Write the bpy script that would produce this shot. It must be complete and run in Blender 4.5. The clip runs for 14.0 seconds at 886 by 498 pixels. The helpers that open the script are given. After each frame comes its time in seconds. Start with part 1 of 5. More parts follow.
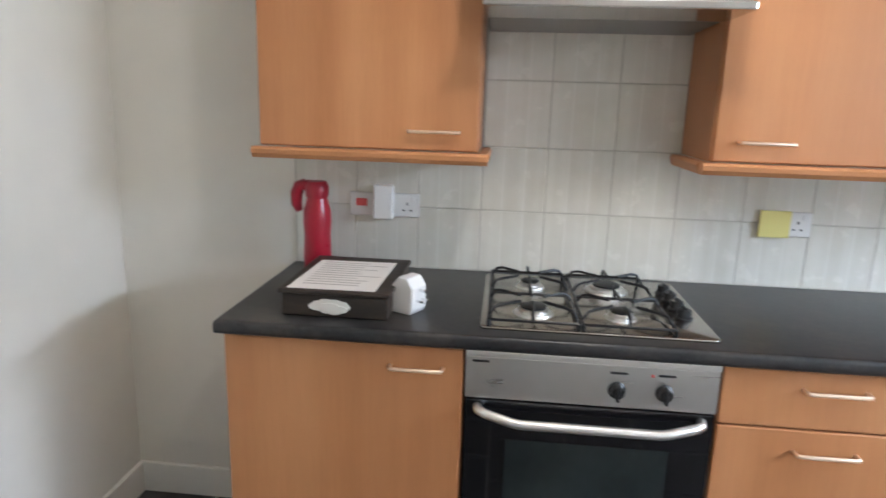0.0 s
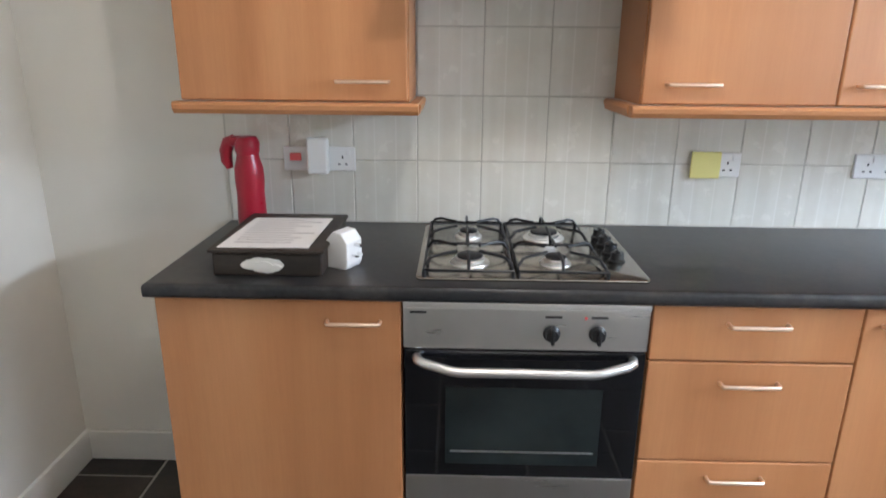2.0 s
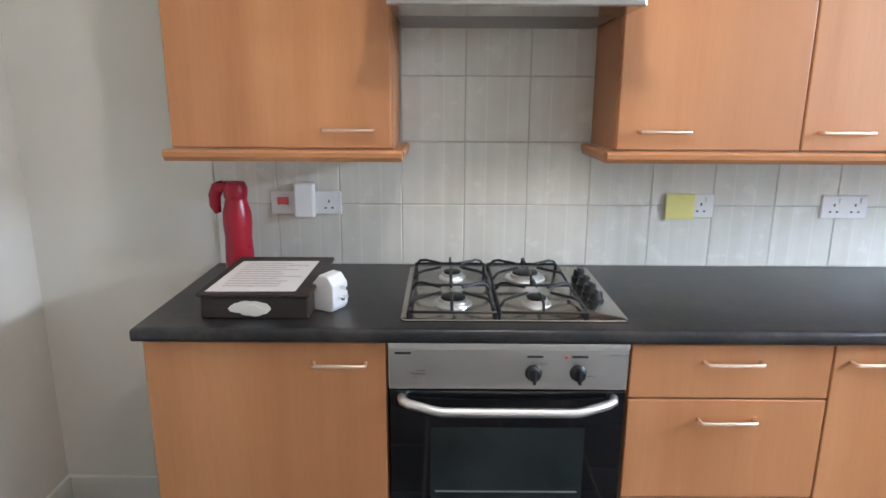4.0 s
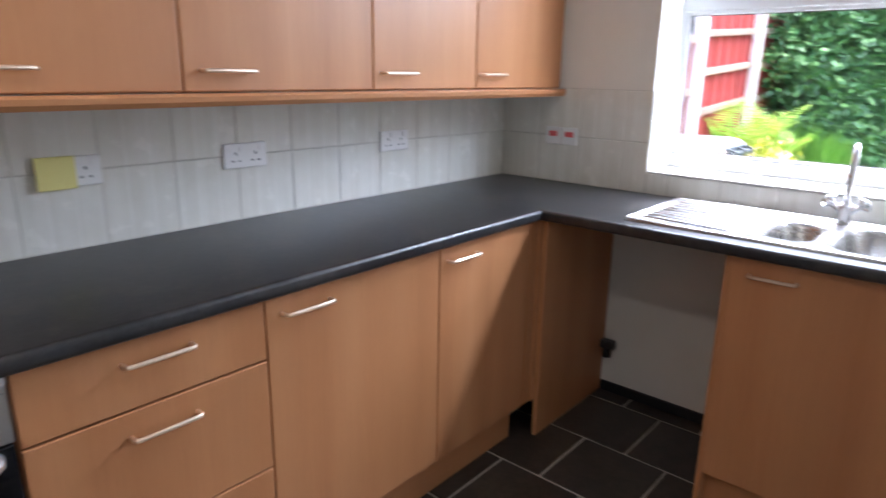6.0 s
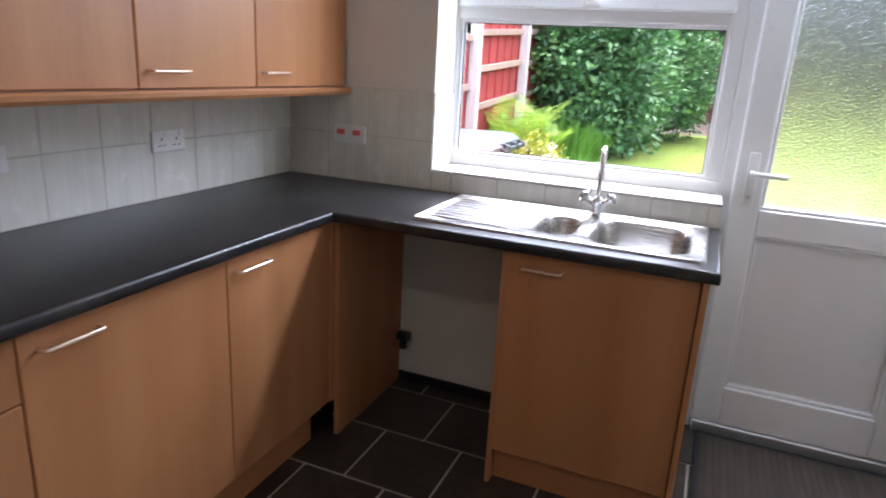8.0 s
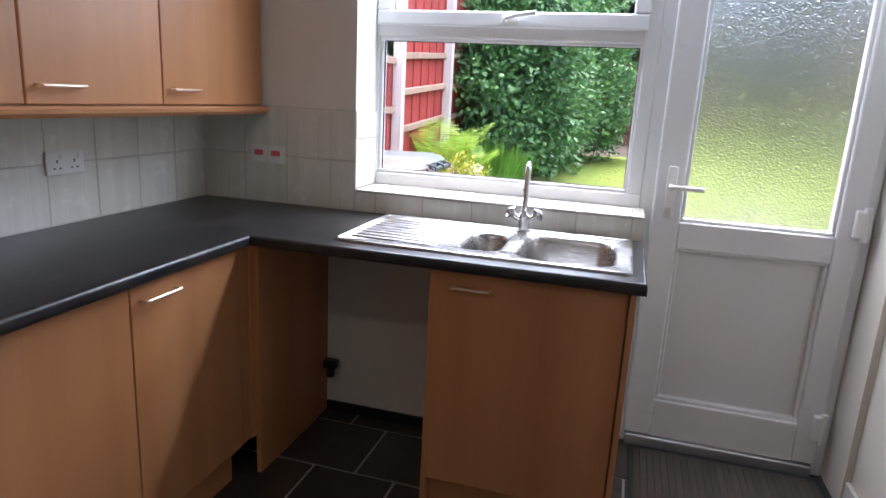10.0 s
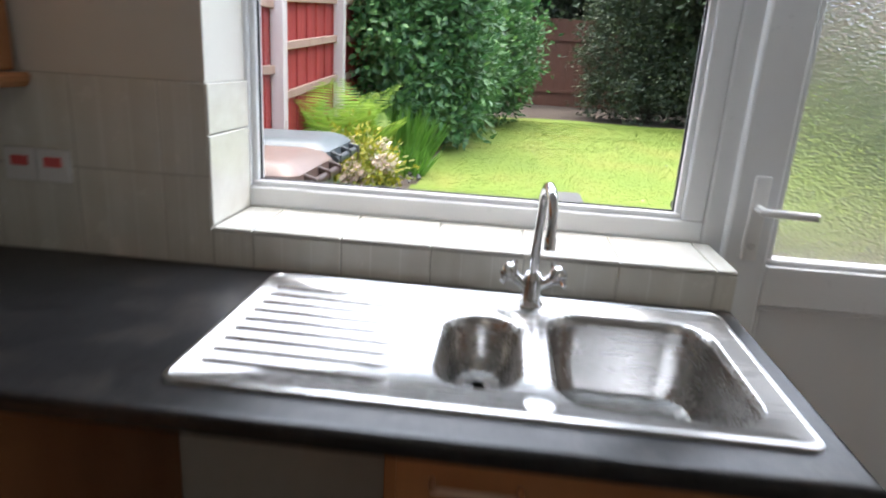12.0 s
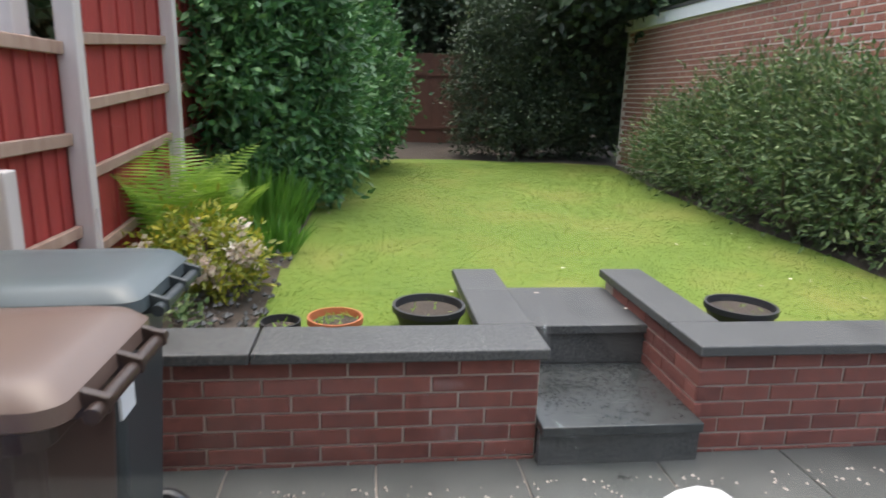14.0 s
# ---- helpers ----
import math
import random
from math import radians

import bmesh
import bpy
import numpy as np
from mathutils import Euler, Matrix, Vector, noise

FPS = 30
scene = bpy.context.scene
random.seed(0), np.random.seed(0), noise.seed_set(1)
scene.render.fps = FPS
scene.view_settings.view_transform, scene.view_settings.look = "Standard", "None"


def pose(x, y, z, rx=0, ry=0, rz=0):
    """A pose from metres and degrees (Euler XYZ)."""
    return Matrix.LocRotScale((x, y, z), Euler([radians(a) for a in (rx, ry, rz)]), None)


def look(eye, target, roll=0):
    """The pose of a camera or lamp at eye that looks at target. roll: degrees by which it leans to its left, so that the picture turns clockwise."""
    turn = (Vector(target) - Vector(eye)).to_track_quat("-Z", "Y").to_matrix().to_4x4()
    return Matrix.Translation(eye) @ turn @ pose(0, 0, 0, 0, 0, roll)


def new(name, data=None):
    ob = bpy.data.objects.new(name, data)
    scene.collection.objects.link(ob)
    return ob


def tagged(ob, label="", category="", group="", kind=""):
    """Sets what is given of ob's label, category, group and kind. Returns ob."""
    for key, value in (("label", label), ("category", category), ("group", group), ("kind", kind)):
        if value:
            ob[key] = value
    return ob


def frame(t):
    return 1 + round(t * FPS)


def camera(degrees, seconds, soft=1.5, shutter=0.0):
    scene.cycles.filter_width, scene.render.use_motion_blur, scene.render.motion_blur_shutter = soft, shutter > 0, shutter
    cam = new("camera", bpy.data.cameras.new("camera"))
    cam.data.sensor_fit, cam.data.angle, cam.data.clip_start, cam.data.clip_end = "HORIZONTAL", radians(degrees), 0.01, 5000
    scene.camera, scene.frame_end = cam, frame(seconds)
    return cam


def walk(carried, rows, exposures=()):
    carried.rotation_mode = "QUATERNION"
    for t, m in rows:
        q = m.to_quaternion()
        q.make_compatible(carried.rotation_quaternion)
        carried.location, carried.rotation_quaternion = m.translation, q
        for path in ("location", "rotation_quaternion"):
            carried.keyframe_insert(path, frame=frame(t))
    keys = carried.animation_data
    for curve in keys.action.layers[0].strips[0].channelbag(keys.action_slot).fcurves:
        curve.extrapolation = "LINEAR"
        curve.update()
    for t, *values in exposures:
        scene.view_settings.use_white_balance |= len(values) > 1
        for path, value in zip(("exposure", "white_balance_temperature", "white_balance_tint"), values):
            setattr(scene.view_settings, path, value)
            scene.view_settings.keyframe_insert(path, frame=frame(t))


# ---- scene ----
cam = camera(69.9, 14.0, soft=1.5, shutter=0.5)
PATH = [
    (0, (0.67, -2.0, 1.435), (0.493, -0.058, 0.989), 1.8),
    (0.5, (0.726, -2.001, 1.45), (0.673, -0.064, 0.954), 1.9),
    (1, (0.721, -2.0, 1.452), (0.687, -0.07, 0.928), 1.3),
    (1.5, (0.722, -1.992, 1.441), (0.683, -0.07, 0.891), 0.8),
    (2, (0.728, -1.987, 1.43), (0.688, -0.075, 0.844), 0.5),
    (2.2, (0.737, -1.991, 1.414), (0.694, -0.094, 0.784), 0.3),
    (4.5, (0.737, -2.034, 1.463), (0.782, -0.085, 1.014), 0.4),
    (5, (0.882, -2.038, 1.427), (1.13, -0.105, 0.98), 1.0),
    (5.5, (0.965, -1.937, 1.369), (1.899, -0.236, 0.881), 2.3),
    (6, (0.945, -1.753, 1.366), (2.406, -0.497, 0.83), 1.0),
    (6.5, (0.917, -1.69, 1.378), (2.486, -0.597, 0.795), 2.1),
    (7, (0.905, -1.7, 1.385), (2.516, -0.675, 0.789), 2.2),
    (7.5, (0.933, -1.734, 1.387), (2.627, -0.846, 0.801), 3.0),
    (8, (0.963, -1.763, 1.423), (2.746, -1.048, 0.865), 3.3),
    (8.5, (0.998, -1.767, 1.476), (2.834, -1.151, 0.977), 3.5),
    (8.7, (0.988, -1.773, 1.484), (2.84, -1.187, 1.008), 3.7),
    (10.8, (1.154, -1.719, 1.319), (3.029, -1.245, 0.809), 3.0),
    (11, (1.283, -1.649, 1.313), (3.147, -1.179, 0.763), 3.0),
    (11.5, (1.662, -1.499, 1.338), (3.535, -1.136, 0.737), 4.0),
    (12, (2.088, -1.347, 1.391), (3.995, -1.179, 0.812), 3.5),
    (12.5, (2.455, -1.274, 1.421), (4.373, -1.154, 0.868), 2.3),
    (13, (2.761, -1.223, 1.464), (4.688, -1.154, 0.934), 2.2),
    (13.5, (2.973, -1.144, 1.483), (4.908, -1.223, 0.985), 2.2),
    (14, (3.11, -1.165, 1.498), (5.037, -1.4, 1.027), 1.8),
]
# exposure falls as the view moves from the dim room to the bright garden
EXPOSURES = [(0.0, 4.4, 5750, 12), (4.5, 4.4, 5600, 13), (5.5, 4.05, 5550, 15), (6.5, 3.3, 5800, 19), (7.5, 3.2, 5850, 19), (8.5, 2.85, 5900, 19), (11.0, 2.7, 5950, 18), (12.0, 2.1, 6150, 13), (12.5, 1.3, 6350, 10), (13.2, 1.12, 6350, 10), (14.0, 1.05, 6200, 10)]
walk(cam, [(t, look(eye, target, roll)) for t, eye, target, roll in PATH], EXPOSURES)

# ---- daylight and lamps ----
SUN_EL, SUN_ROT = radians(80), radians(80)
world = bpy.data.worlds.new("sky")
scene.world = world
world.use_nodes = True
wn, wl = world.node_tree.nodes, world.node_tree.links
sky = wn.new("ShaderNodeTexSky")
sky.sky_type, sky.sun_disc = "NISHITA", False
sky.sun_elevation, sky.sun_rotation, sky.air_density, sky.dust_density = SUN_EL, SUN_ROT, 1.0, 5.0
wl.new(sky.outputs[0], wn["Background"].inputs[0])
wn["Background"].inputs[1].default_value = 0.15

sun = new("sun", bpy.data.lights.new("sun", "SUN"))
sun.data.energy, sun.data.angle, sun.data.color = 2.1, radians(120), (1.0, 0.96, 0.9)
# the sky's sun stands at the same bearing
sun.matrix_world = look((0, 0, 20), (0 + math.sin(SUN_ROT) * -math.cos(SUN_EL), -math.cos(SUN_ROT) * math.cos(SUN_EL), 20 - math.sin(SUN_EL)))

# added lamps at the window and glazed door heads, topping up the sky light
for y, width, watts in ((-1.27, 1.04, 2.7), (-2.25, 0.52, 1.1)):
    head = new("window_fill", bpy.data.lights.new("window_fill", "AREA"))
    head.data.shape, head.data.size, head.data.size_y = "RECTANGLE", width, 0.17
    head.data.energy, head.data.color = watts, (0.82, 0.92, 1.0)
    head.data.spread = radians(150)
    head.matrix_world = look((3.57, y, 1.96), (2.5, y, 0.85))

bulb = new("ceiling_bulb_light", bpy.data.lights.new("ceiling_bulb_light", "POINT"))
bulb.data.energy, bulb.data.shadow_soft_size, bulb.data.color = 0.95, 0.05, (1.0, 0.89, 0.75)
bulb.location = (0.93, -1.12, 2.22)

# ---- materials ----
class Mat:
    """Small node builder round a Principled shader."""

    def __init__(self, name, rough=0.5, metal=0.0, spec=0.5):
        self.m = bpy.data.materials.new(name)
        self.m.use_nodes = True
        self.n, self.l = self.m.node_tree.nodes, self.m.node_tree.links
        self.b = self.n["Principled BSDF"]
        self.b.inputs["Roughness"].default_value = rough
        self.b.inputs["Metallic"].default_value = metal
        self.b.inputs["Specular IOR Level"].default_value = spec
        self.coord = self.n.new("ShaderNodeTexCoord")

    def put(self, a, b):
        self.l.new(a, b)
        return self

    def mapped(self, scale=(1, 1, 1), shift=True):
        mp = self.n.new("ShaderNodeMapping")
        mp.inputs["Scale"].default_value = scale
        self.put(self.coord.outputs["Object"], mp.inputs["Vector"])
        if shift:
            info = self.n.new("ShaderNodeObjectInfo")
            mul = self.n.new("ShaderNodeMath")
            mul.operation = "MULTIPLY"
            mul.inputs[1].default_value = 37.0
            self.put(info.outputs["Random"], mul.inputs[0])
            cmb = self.n.new("ShaderNodeCombineXYZ")
            for i in range(3):
                self.put(mul.outputs[0], cmb.inputs[i])
            self.put(cmb.outputs[0], mp.inputs["Location"])
        return mp.outputs[0]

    def noise(self, scale, detail=4, rough=0.6, stretch=(1, 1, 1), shift=True):
        t = self.n.new("ShaderNodeTexNoise")
        t.inputs["Scale"].default_value, t.inputs["Detail"].default_value, t.inputs["Roughness"].default_value = scale, detail, rough
        self.put(self.mapped(stretch, shift), t.inputs["Vector"])
        return t.outputs["Fac"]

    def ramp(self, fac, stops):
        r = self.n.new("ShaderNodeValToRGB")
        e = r.color_ramp.elements
        e[0].position, e[0].color = stops[0][0], (*stops[0][1], 1)
        e[1].position, e[1].color = stops[-1][0], (*stops[-1][1], 1)
        for p, c in stops[1:-1]:
            x = e.new(p)
            x.color = (*c, 1)
        self.put(fac, r.inputs[0])
        return r.outputs[0]

    def mix(self, fac, a, b, mode="MIX"):
        x = self.n.new("ShaderNodeMix")
        x.data_type, x.blend_type = "RGBA", mode
        for sock, v in ((x.inputs[0], fac), (x.inputs[6], a), (x.inputs[7], b)):
            if isinstance(v, (int, float)):
                sock.default_value = v
            elif isinstance(v, tuple):
                sock.default_value = (*v, 1)
            else:
                self.put(v, sock)
        return x.outputs[2]

    def maths(self, op, a, b=0.5):
        x = self.n.new("ShaderNodeMath")
        x.operation = op
        for sock, v in ((x.inputs[0], a), (x.inputs[1], b)):
            if isinstance(v, (int, float)):
                sock.default_value = v
            else:
                self.put(v, sock)
        return x.outputs[0]

    def random(self):
        return self.n.new("ShaderNodeObjectInfo").outputs["Random"]

    def island(self):
        return self.n.new("ShaderNodeNewGeometry").outputs["Random Per Island"]

    def colour(self, c):
        if isinstance(c, tuple):
            self.b.inputs["Base Color"].default_value = (*c, 1)
        else:
            self.put(c, self.b.inputs["Base Color"])
        return self

    def rough(self, fac, lo, hi):
        r = self.n.new("ShaderNodeMapRange")
        r.inputs["To Min"].default_value, r.inputs["To Max"].default_value = lo, hi
        self.put(fac, r.inputs[0])
        self.put(r.outputs[0], self.b.inputs["Roughness"])
        return self

    def bump(self, h, strength=0.2, dist=0.01):
        x = self.n.new("ShaderNodeBump")
        x.inputs["Strength"].default_value, x.inputs["Distance"].default_value = strength, dist
        self.put(h, x.inputs["Height"])
        self.put(x.outputs[0], self.b.inputs["Normal"])
        return self


def wood_mat(name, along, dark, mid, light, rough=0.42):
    """Beech laminate with the grain along one axis."""
    m = Mat(name, rough)
    st = {"z": (9, 9, 0.55), "x": (0.55, 9, 9), "y": (9, 0.55, 9)}[along]
    broad = m.noise(0.8, 3, 0.5, st)
    fine = m.noise(9.0, 5, 0.65, tuple(s * 1.4 for s in st))
    flecks = m.noise(38.0, 2, 0.5, tuple(s if s > 1 else 2.2 for s in st))
    c = m.ramp(broad, [(0.3, dark), (0.5, mid), (0.72, light)])
    c = m.mix(0.12, c, m.ramp(fine, [(0.35, tuple(v * 0.72 for v in dark)), (0.65, light)]), "MIX")
    c = m.mix(m.maths("MULTIPLY", flecks, 0.10), c, tuple(v * 0.55 for v in dark))
    streak = m.noise(0.35, 2, 0.5, st)
    c = m.mix(m.maths("MULTIPLY", m.ramp(streak, [(0.42, (0, 0, 0)), (0.62, (1, 1, 1))]), 0.35), c, tuple(v * 0.80 for v in dark))
    c = m.mix(m.maths("MULTIPLY", m.random(), 0.22), c, (dark[0], dark[1] * 0.94, dark[2] * 0.8))
    m.colour(c).rough(fine, rough - 0.06, rough + 0.1).bump(fine, 0.05, 0.002)
    return m.m


def paint_mat(name, c, rough=0.7, vary=0.06, bump=0.12, scale=60):
    m = Mat(name, rough)
    big = m.noise(1.6, 4, 0.6)
    fine = m.noise(scale, 4, 0.6)
    c2 = tuple(v * (1 - vary * 1.6) for v in c)
    m.colour(m.ramp(big, [(0.3, c2), (0.65, c)])).rough(fine, rough - 0.08, rough + 0.08).bump(fine, bump, 0.002)
    return m.m


def steel_mat(name, stretch=(1, 1, 1), rough=0.24, c=(0.62, 0.61, 0.59)):
    m = Mat(name, rough, 1.0)
    brush = m.noise(140, 3, 0.6, stretch)
    smear = m.noise(5, 3, 0.6)
    m.colour(m.ramp(smear, [(0.3, tuple(v * 0.92 for v in c)), (0.7, c)]))
    m.rough(m.mix(0.5, brush, smear), rough - 0.05, rough + 0.09).bump(brush, 0.015, 0.001)
    return m.m


BEECH = ((0.43, 0.180, 0.068), (0.51, 0.228, 0.092), (0.58, 0.280, 0.122))
beech_v = wood_mat("beech_upright", "z", *BEECH)
beech_x = wood_mat("beech_lengthways", "x", *BEECH)
beech_y = wood_mat("beech_crossways", "y", *BEECH)

m = Mat("worktop_laminate", 0.34)
cloud, grain = m.noise(4.5, 7, 0.72, shift=False), m.noise(60, 4, 0.7, shift=False)
c = m.ramp(cloud, [(0.32, (0.010, 0.011, 0.013)), (0.50, (0.020, 0.020, 0.021)), (0.66, (0.066, 0.056, 0.048))])
m.colour(m.mix(0.35, c, m.ramp(grain, [(0.35, (0.006, 0.006, 0.007)), (0.7, (0.045, 0.044, 0.045))])))
m.rough(cloud, 0.24, 0.40).bump(grain, 0.12, 0.001)
worktop_mat = m.m

m = Mat("glazed_wall_tile", 0.22)
ribs = m.noise(26, 1, 0.4, (1, 0.001, 0.02))
mott = m.noise(14, 4, 0.6)
c = m.ramp(ribs, [(0.40, (0.675, 0.65, 0.575)), (0.50, (0.70, 0.68, 0.605)), (0.62, (0.735, 0.715, 0.645))])
c = m.mix(0.3, c, m.ramp(mott, [(0.35, (0.62, 0.595, 0.52)), (0.7, (0.76, 0.735, 0.67))]))
c = m.mix(m.maths("MULTIPLY", m.random(), 0.16), c, (0.58, 0.55, 0.47))
# two pale vertical lines divide each tile into three bands
axes = m.n.new("ShaderNodeSeparateXYZ")
m.put(m.coord.outputs["Object"], axes.inputs[0])
off = m.maths("ABSOLUTE", m.maths("SUBTRACT", m.maths("ABSOLUTE", axes.outputs[0], 0.0), 0.0333), 0.0)
m.colour(m.mix(m.maths("MULTIPLY", m.maths("LESS_THAN", off, 0.0024), 0.36), c, (0.82, 0.805, 0.75)))
m.rough(mott, 0.16, 0.34).bump(ribs, 0.10, 0.002)
wall_tile_mat = m.m

m = Mat("sill_tile", 0.2)
mott = m.noise(11, 4, 0.6)
m.colour(m.ramp(mott, [(0.3, (0.66, 0.63, 0.55)), (0.7, (0.76, 0.74, 0.67))])).rough(mott, 0.14, 0.3).bump(mott, 0.05, 0.002)
sill_tile_mat = m.m

m = Mat("slate_floor_tile", 0.45)
cleft, fine = m.noise(5, 6, 0.65), m.noise(40, 5, 0.7)
c = m.ramp(cleft, [(0.3, (0.020, 0.017, 0.014)), (0.5, (0.045, 0.036, 0.028)), (0.72, (0.085, 0.068, 0.05))])
c = m.mix(m.maths("MULTIPLY", m.random(), 0.45), c, (0.022, 0.024, 0.026))
m.colour(m.mix(0.2, c, m.ramp(fine, [(0.4, (0.015, 0.013, 0.012)), (0.7, (0.11, 0.09, 0.07))])))
m.rough(fine, 0.3, 0.6).bump(m.mix(0.4, cleft, fine), 0.35, 0.006)
slate_mat = m.m

grout_mat = paint_mat("floor_grout", (0.58, 0.53, 0.45), 0.85, 0.2, 0.3, 90)
wall_grout_mat = paint_mat("wall_grout", (0.55, 0.525, 0.46), 0.8, 0.12, 0.2, 90)
plaster_mat = paint_mat("wall_paint", (0.73, 0.70, 0.63), 0.6, 0.05, 0.10, 45)
ceiling_mat = paint_mat("ceiling_paint", (0.82, 0.81, 0.78), 0.8, 0.03, 0.08, 50)
skirting_mat = paint_mat("skirting_gloss", (0.76, 0.74, 0.68), 0.35, 0.04, 0.03, 20)
upvc_mat = paint_mat("white_upvc", (0.80, 0.81, 0.82), 0.30, 0.012, 0.0, 20)
upvc_panel_mat = paint_mat("white_upvc_panel", (0.78, 0.79, 0.80), 0.40, 0.015, 0.0, 20)
gasket_mat = paint_mat("rubber_gasket", (0.03, 0.03, 0.032), 0.6, 0.1, 0.02)
white_plastic = paint_mat("white_plastic", (0.78, 0.77, 0.75), 0.33, 0.03, 0.01, 20)
red_rocker_mat = paint_mat("red_rocker", (0.72, 0.11, 0.11), 0.35, 0.05, 0.01)
dark_hole_mat = paint_mat("socket_slot", (0.015, 0.015, 0.015), 0.6, 0.02, 0.0)
black_plastic = paint_mat("black_plastic", (0.014, 0.014, 0.015), 0.35, 0.1, 0.03)
black_enamel = paint_mat("black_enamel", (0.010, 0.010, 0.011), 0.42, 0.1, 0.15, 120)
steel_x = steel_mat("brushed_steel_lengthways", (0.02, 1, 1), 0.27)
steel_sink = steel_mat("sink_steel", (1, 0.03, 1), 0.25, (0.58, 0.57, 0.555))
filter_steel = steel_mat("filter_steel", (0.02, 1, 1), 0.4, (0.34, 0.33, 0.32))
hob_steel = steel_mat("hob_steel", (0.02, 1, 1), 0.2, (0.44, 0.41, 0.37))
hood_steel = steel_mat("hood_steel", (0.02, 1, 1), 0.17, (0.55, 0.54, 0.52))
handle_mat = steel_mat("brass_toned_handle", (1, 1, 1), 0.42, (0.90, 0.72, 0.56))
alu_mat = steel_mat("satin_aluminium", (0.02, 1, 1), 0.36, (0.78, 0.77, 0.75))
chrome = steel_mat("chrome", (1, 1, 1), 0.08, (0.80, 0.80, 0.80))
mat_fibre = paint_mat("doormat_fibre", (0.095, 0.078, 0.064), 0.95, 0.25, 0.8, 220)
mat_rubber = paint_mat("doormat_border", (0.022, 0.024, 0.028), 0.7, 0.1, 0.2)
red_plastic = paint_mat("red_plastic", (0.33, 0.004, 0.02), 0.30, 0.04, 0.0, 12)
paper_mat = paint_mat("white_paper", (0.80, 0.76, 0.72), 0.85, 0.05, 0.05, 30)
print_mat = paint_mat("grey_print", (0.48, 0.44, 0.42), 0.85, 0.05, 0.0)
yellow_mat = paint_mat("yellow_note", (0.84, 0.76, 0.28), 0.7, 0.06, 0.03)
white_ceramic = paint_mat("painted_white_flower", (0.72, 0.70, 0.64), 0.45, 0.15, 0.1)

m = Mat("oven_glass", 0.05)
m.colour((0.006, 0.006, 0.007))
oven_glass = m.m
m = Mat("oven_inner_window", 0.08)
haze = m.noise(6, 3)
m.colour(m.ramp(haze, [(0.3, (0.012, 0.016, 0.016)), (0.7, (0.024, 0.030, 0.029))]))
oven_window = m.m

m = Mat("dark_distressed_wood", 0.5)
worn, fine = m.noise(7, 5, 0.7, (0.4, 1, 1)), m.noise(50, 4, 0.6, (0.15, 1, 1))
m.colour(m.mix(0.4, m.ramp(worn, [(0.35, (0.012, 0.010, 0.008)), (0.6, (0.040, 0.027, 0.018)), (0.78, (0.12, 0.085, 0.055))]), m.ramp(fine, [(0.3, (0.01, 0.008, 0.006)), (0.7, (0.06, 0.042, 0.03))])))
m.rough(fine, 0.35, 0.65).bump(fine, 0.25, 0.002)
box_wood = m.m


def pane_mat(name, tint=(1, 1, 1)):
    """Clear glazing: see-through, with a Fresnel gloss."""
    m = Mat(name)
    n, l = m.n, m.l
    n.remove(m.b)
    clear, gloss, mix, fr = n.new("ShaderNodeBsdfTransparent"), n.new("ShaderNodeBsdfGlossy"), n.new("ShaderNodeMixShader"), n.new("ShaderNodeLayerWeight")
    clear.inputs[0].default_value = (*tint, 1)
    gloss.inputs["Roughness"].default_value = 0.02
    fr.inputs[0].default_value = 0.5
    gl = m.maths("ADD", m.maths("MULTIPLY", m.maths("POWER", fr.outputs["Facing"], 5.0), 0.9), 0.022)
    l.new(gl, mix.inputs[0])
    l.new(clear.outputs[0], mix.inputs[1])
    l.new(gloss.outputs[0], mix.inputs[2])
    l.new(mix.outputs[0], n["Material Output"].inputs[0])
    return m.m


clear_glass = pane_mat("window_glass", (0.97, 0.98, 0.975))

m = Mat("obscure_glass", 0.30)
m.b.inputs["Transmission Weight"].default_value = 1.0
m.b.inputs["IOR"].default_value = 1.35
m.colour((0.97, 0.99, 0.98))
cells = m.n.new("ShaderNodeTexVoronoi")
cells.feature, cells.inputs["Scale"].default_value = "SMOOTH_F1", 105
m.put(m.mapped((1, 1, 1.5), False), cells.inputs["Vector"])
m.bump(cells.outputs["Distance"], 0.6, 0.005)
obscure_glass = m.m


def brick_mat(name, a, b, c, joined=False):
    m = Mat(name, 0.85)
    f, g = m.noise(22, 5, 0.7), m.noise(120, 3, 0.6)
    col = m.ramp(m.island() if joined else m.random(), [(0.0, a), (0.5, b), (1.0, c)])
    col = m.mix(0.5, col, m.ramp(f, [(0.3, tuple(v * 0.5 for v in a)), (0.7, c)]))
    m.colour(col).rough(f, 0.7, 0.95).bump(m.mix(0.5, f, g), 0.4, 0.004)
    return m.m


brick = brick_mat("red_brick", (0.11, 0.038, 0.032), (0.20, 0.066, 0.050), (0.28, 0.10, 0.078))
brick_far = brick_mat("orange_brick", (0.27, 0.095, 0.068), (0.37, 0.135, 0.095), (0.46, 0.19, 0.135))
brick_joined = brick_mat("orange_brick_far", (0.24, 0.095, 0.07), (0.31, 0.125, 0.09), (0.37, 0.16, 0.115), True)
mortar_mat = paint_mat("mortar", (0.40, 0.34, 0.29), 0.95, 0.2, 0.4, 90)
mortar_light = paint_mat("light_mortar", (0.72, 0.63, 0.55), 0.95, 0.2, 0.4, 90)

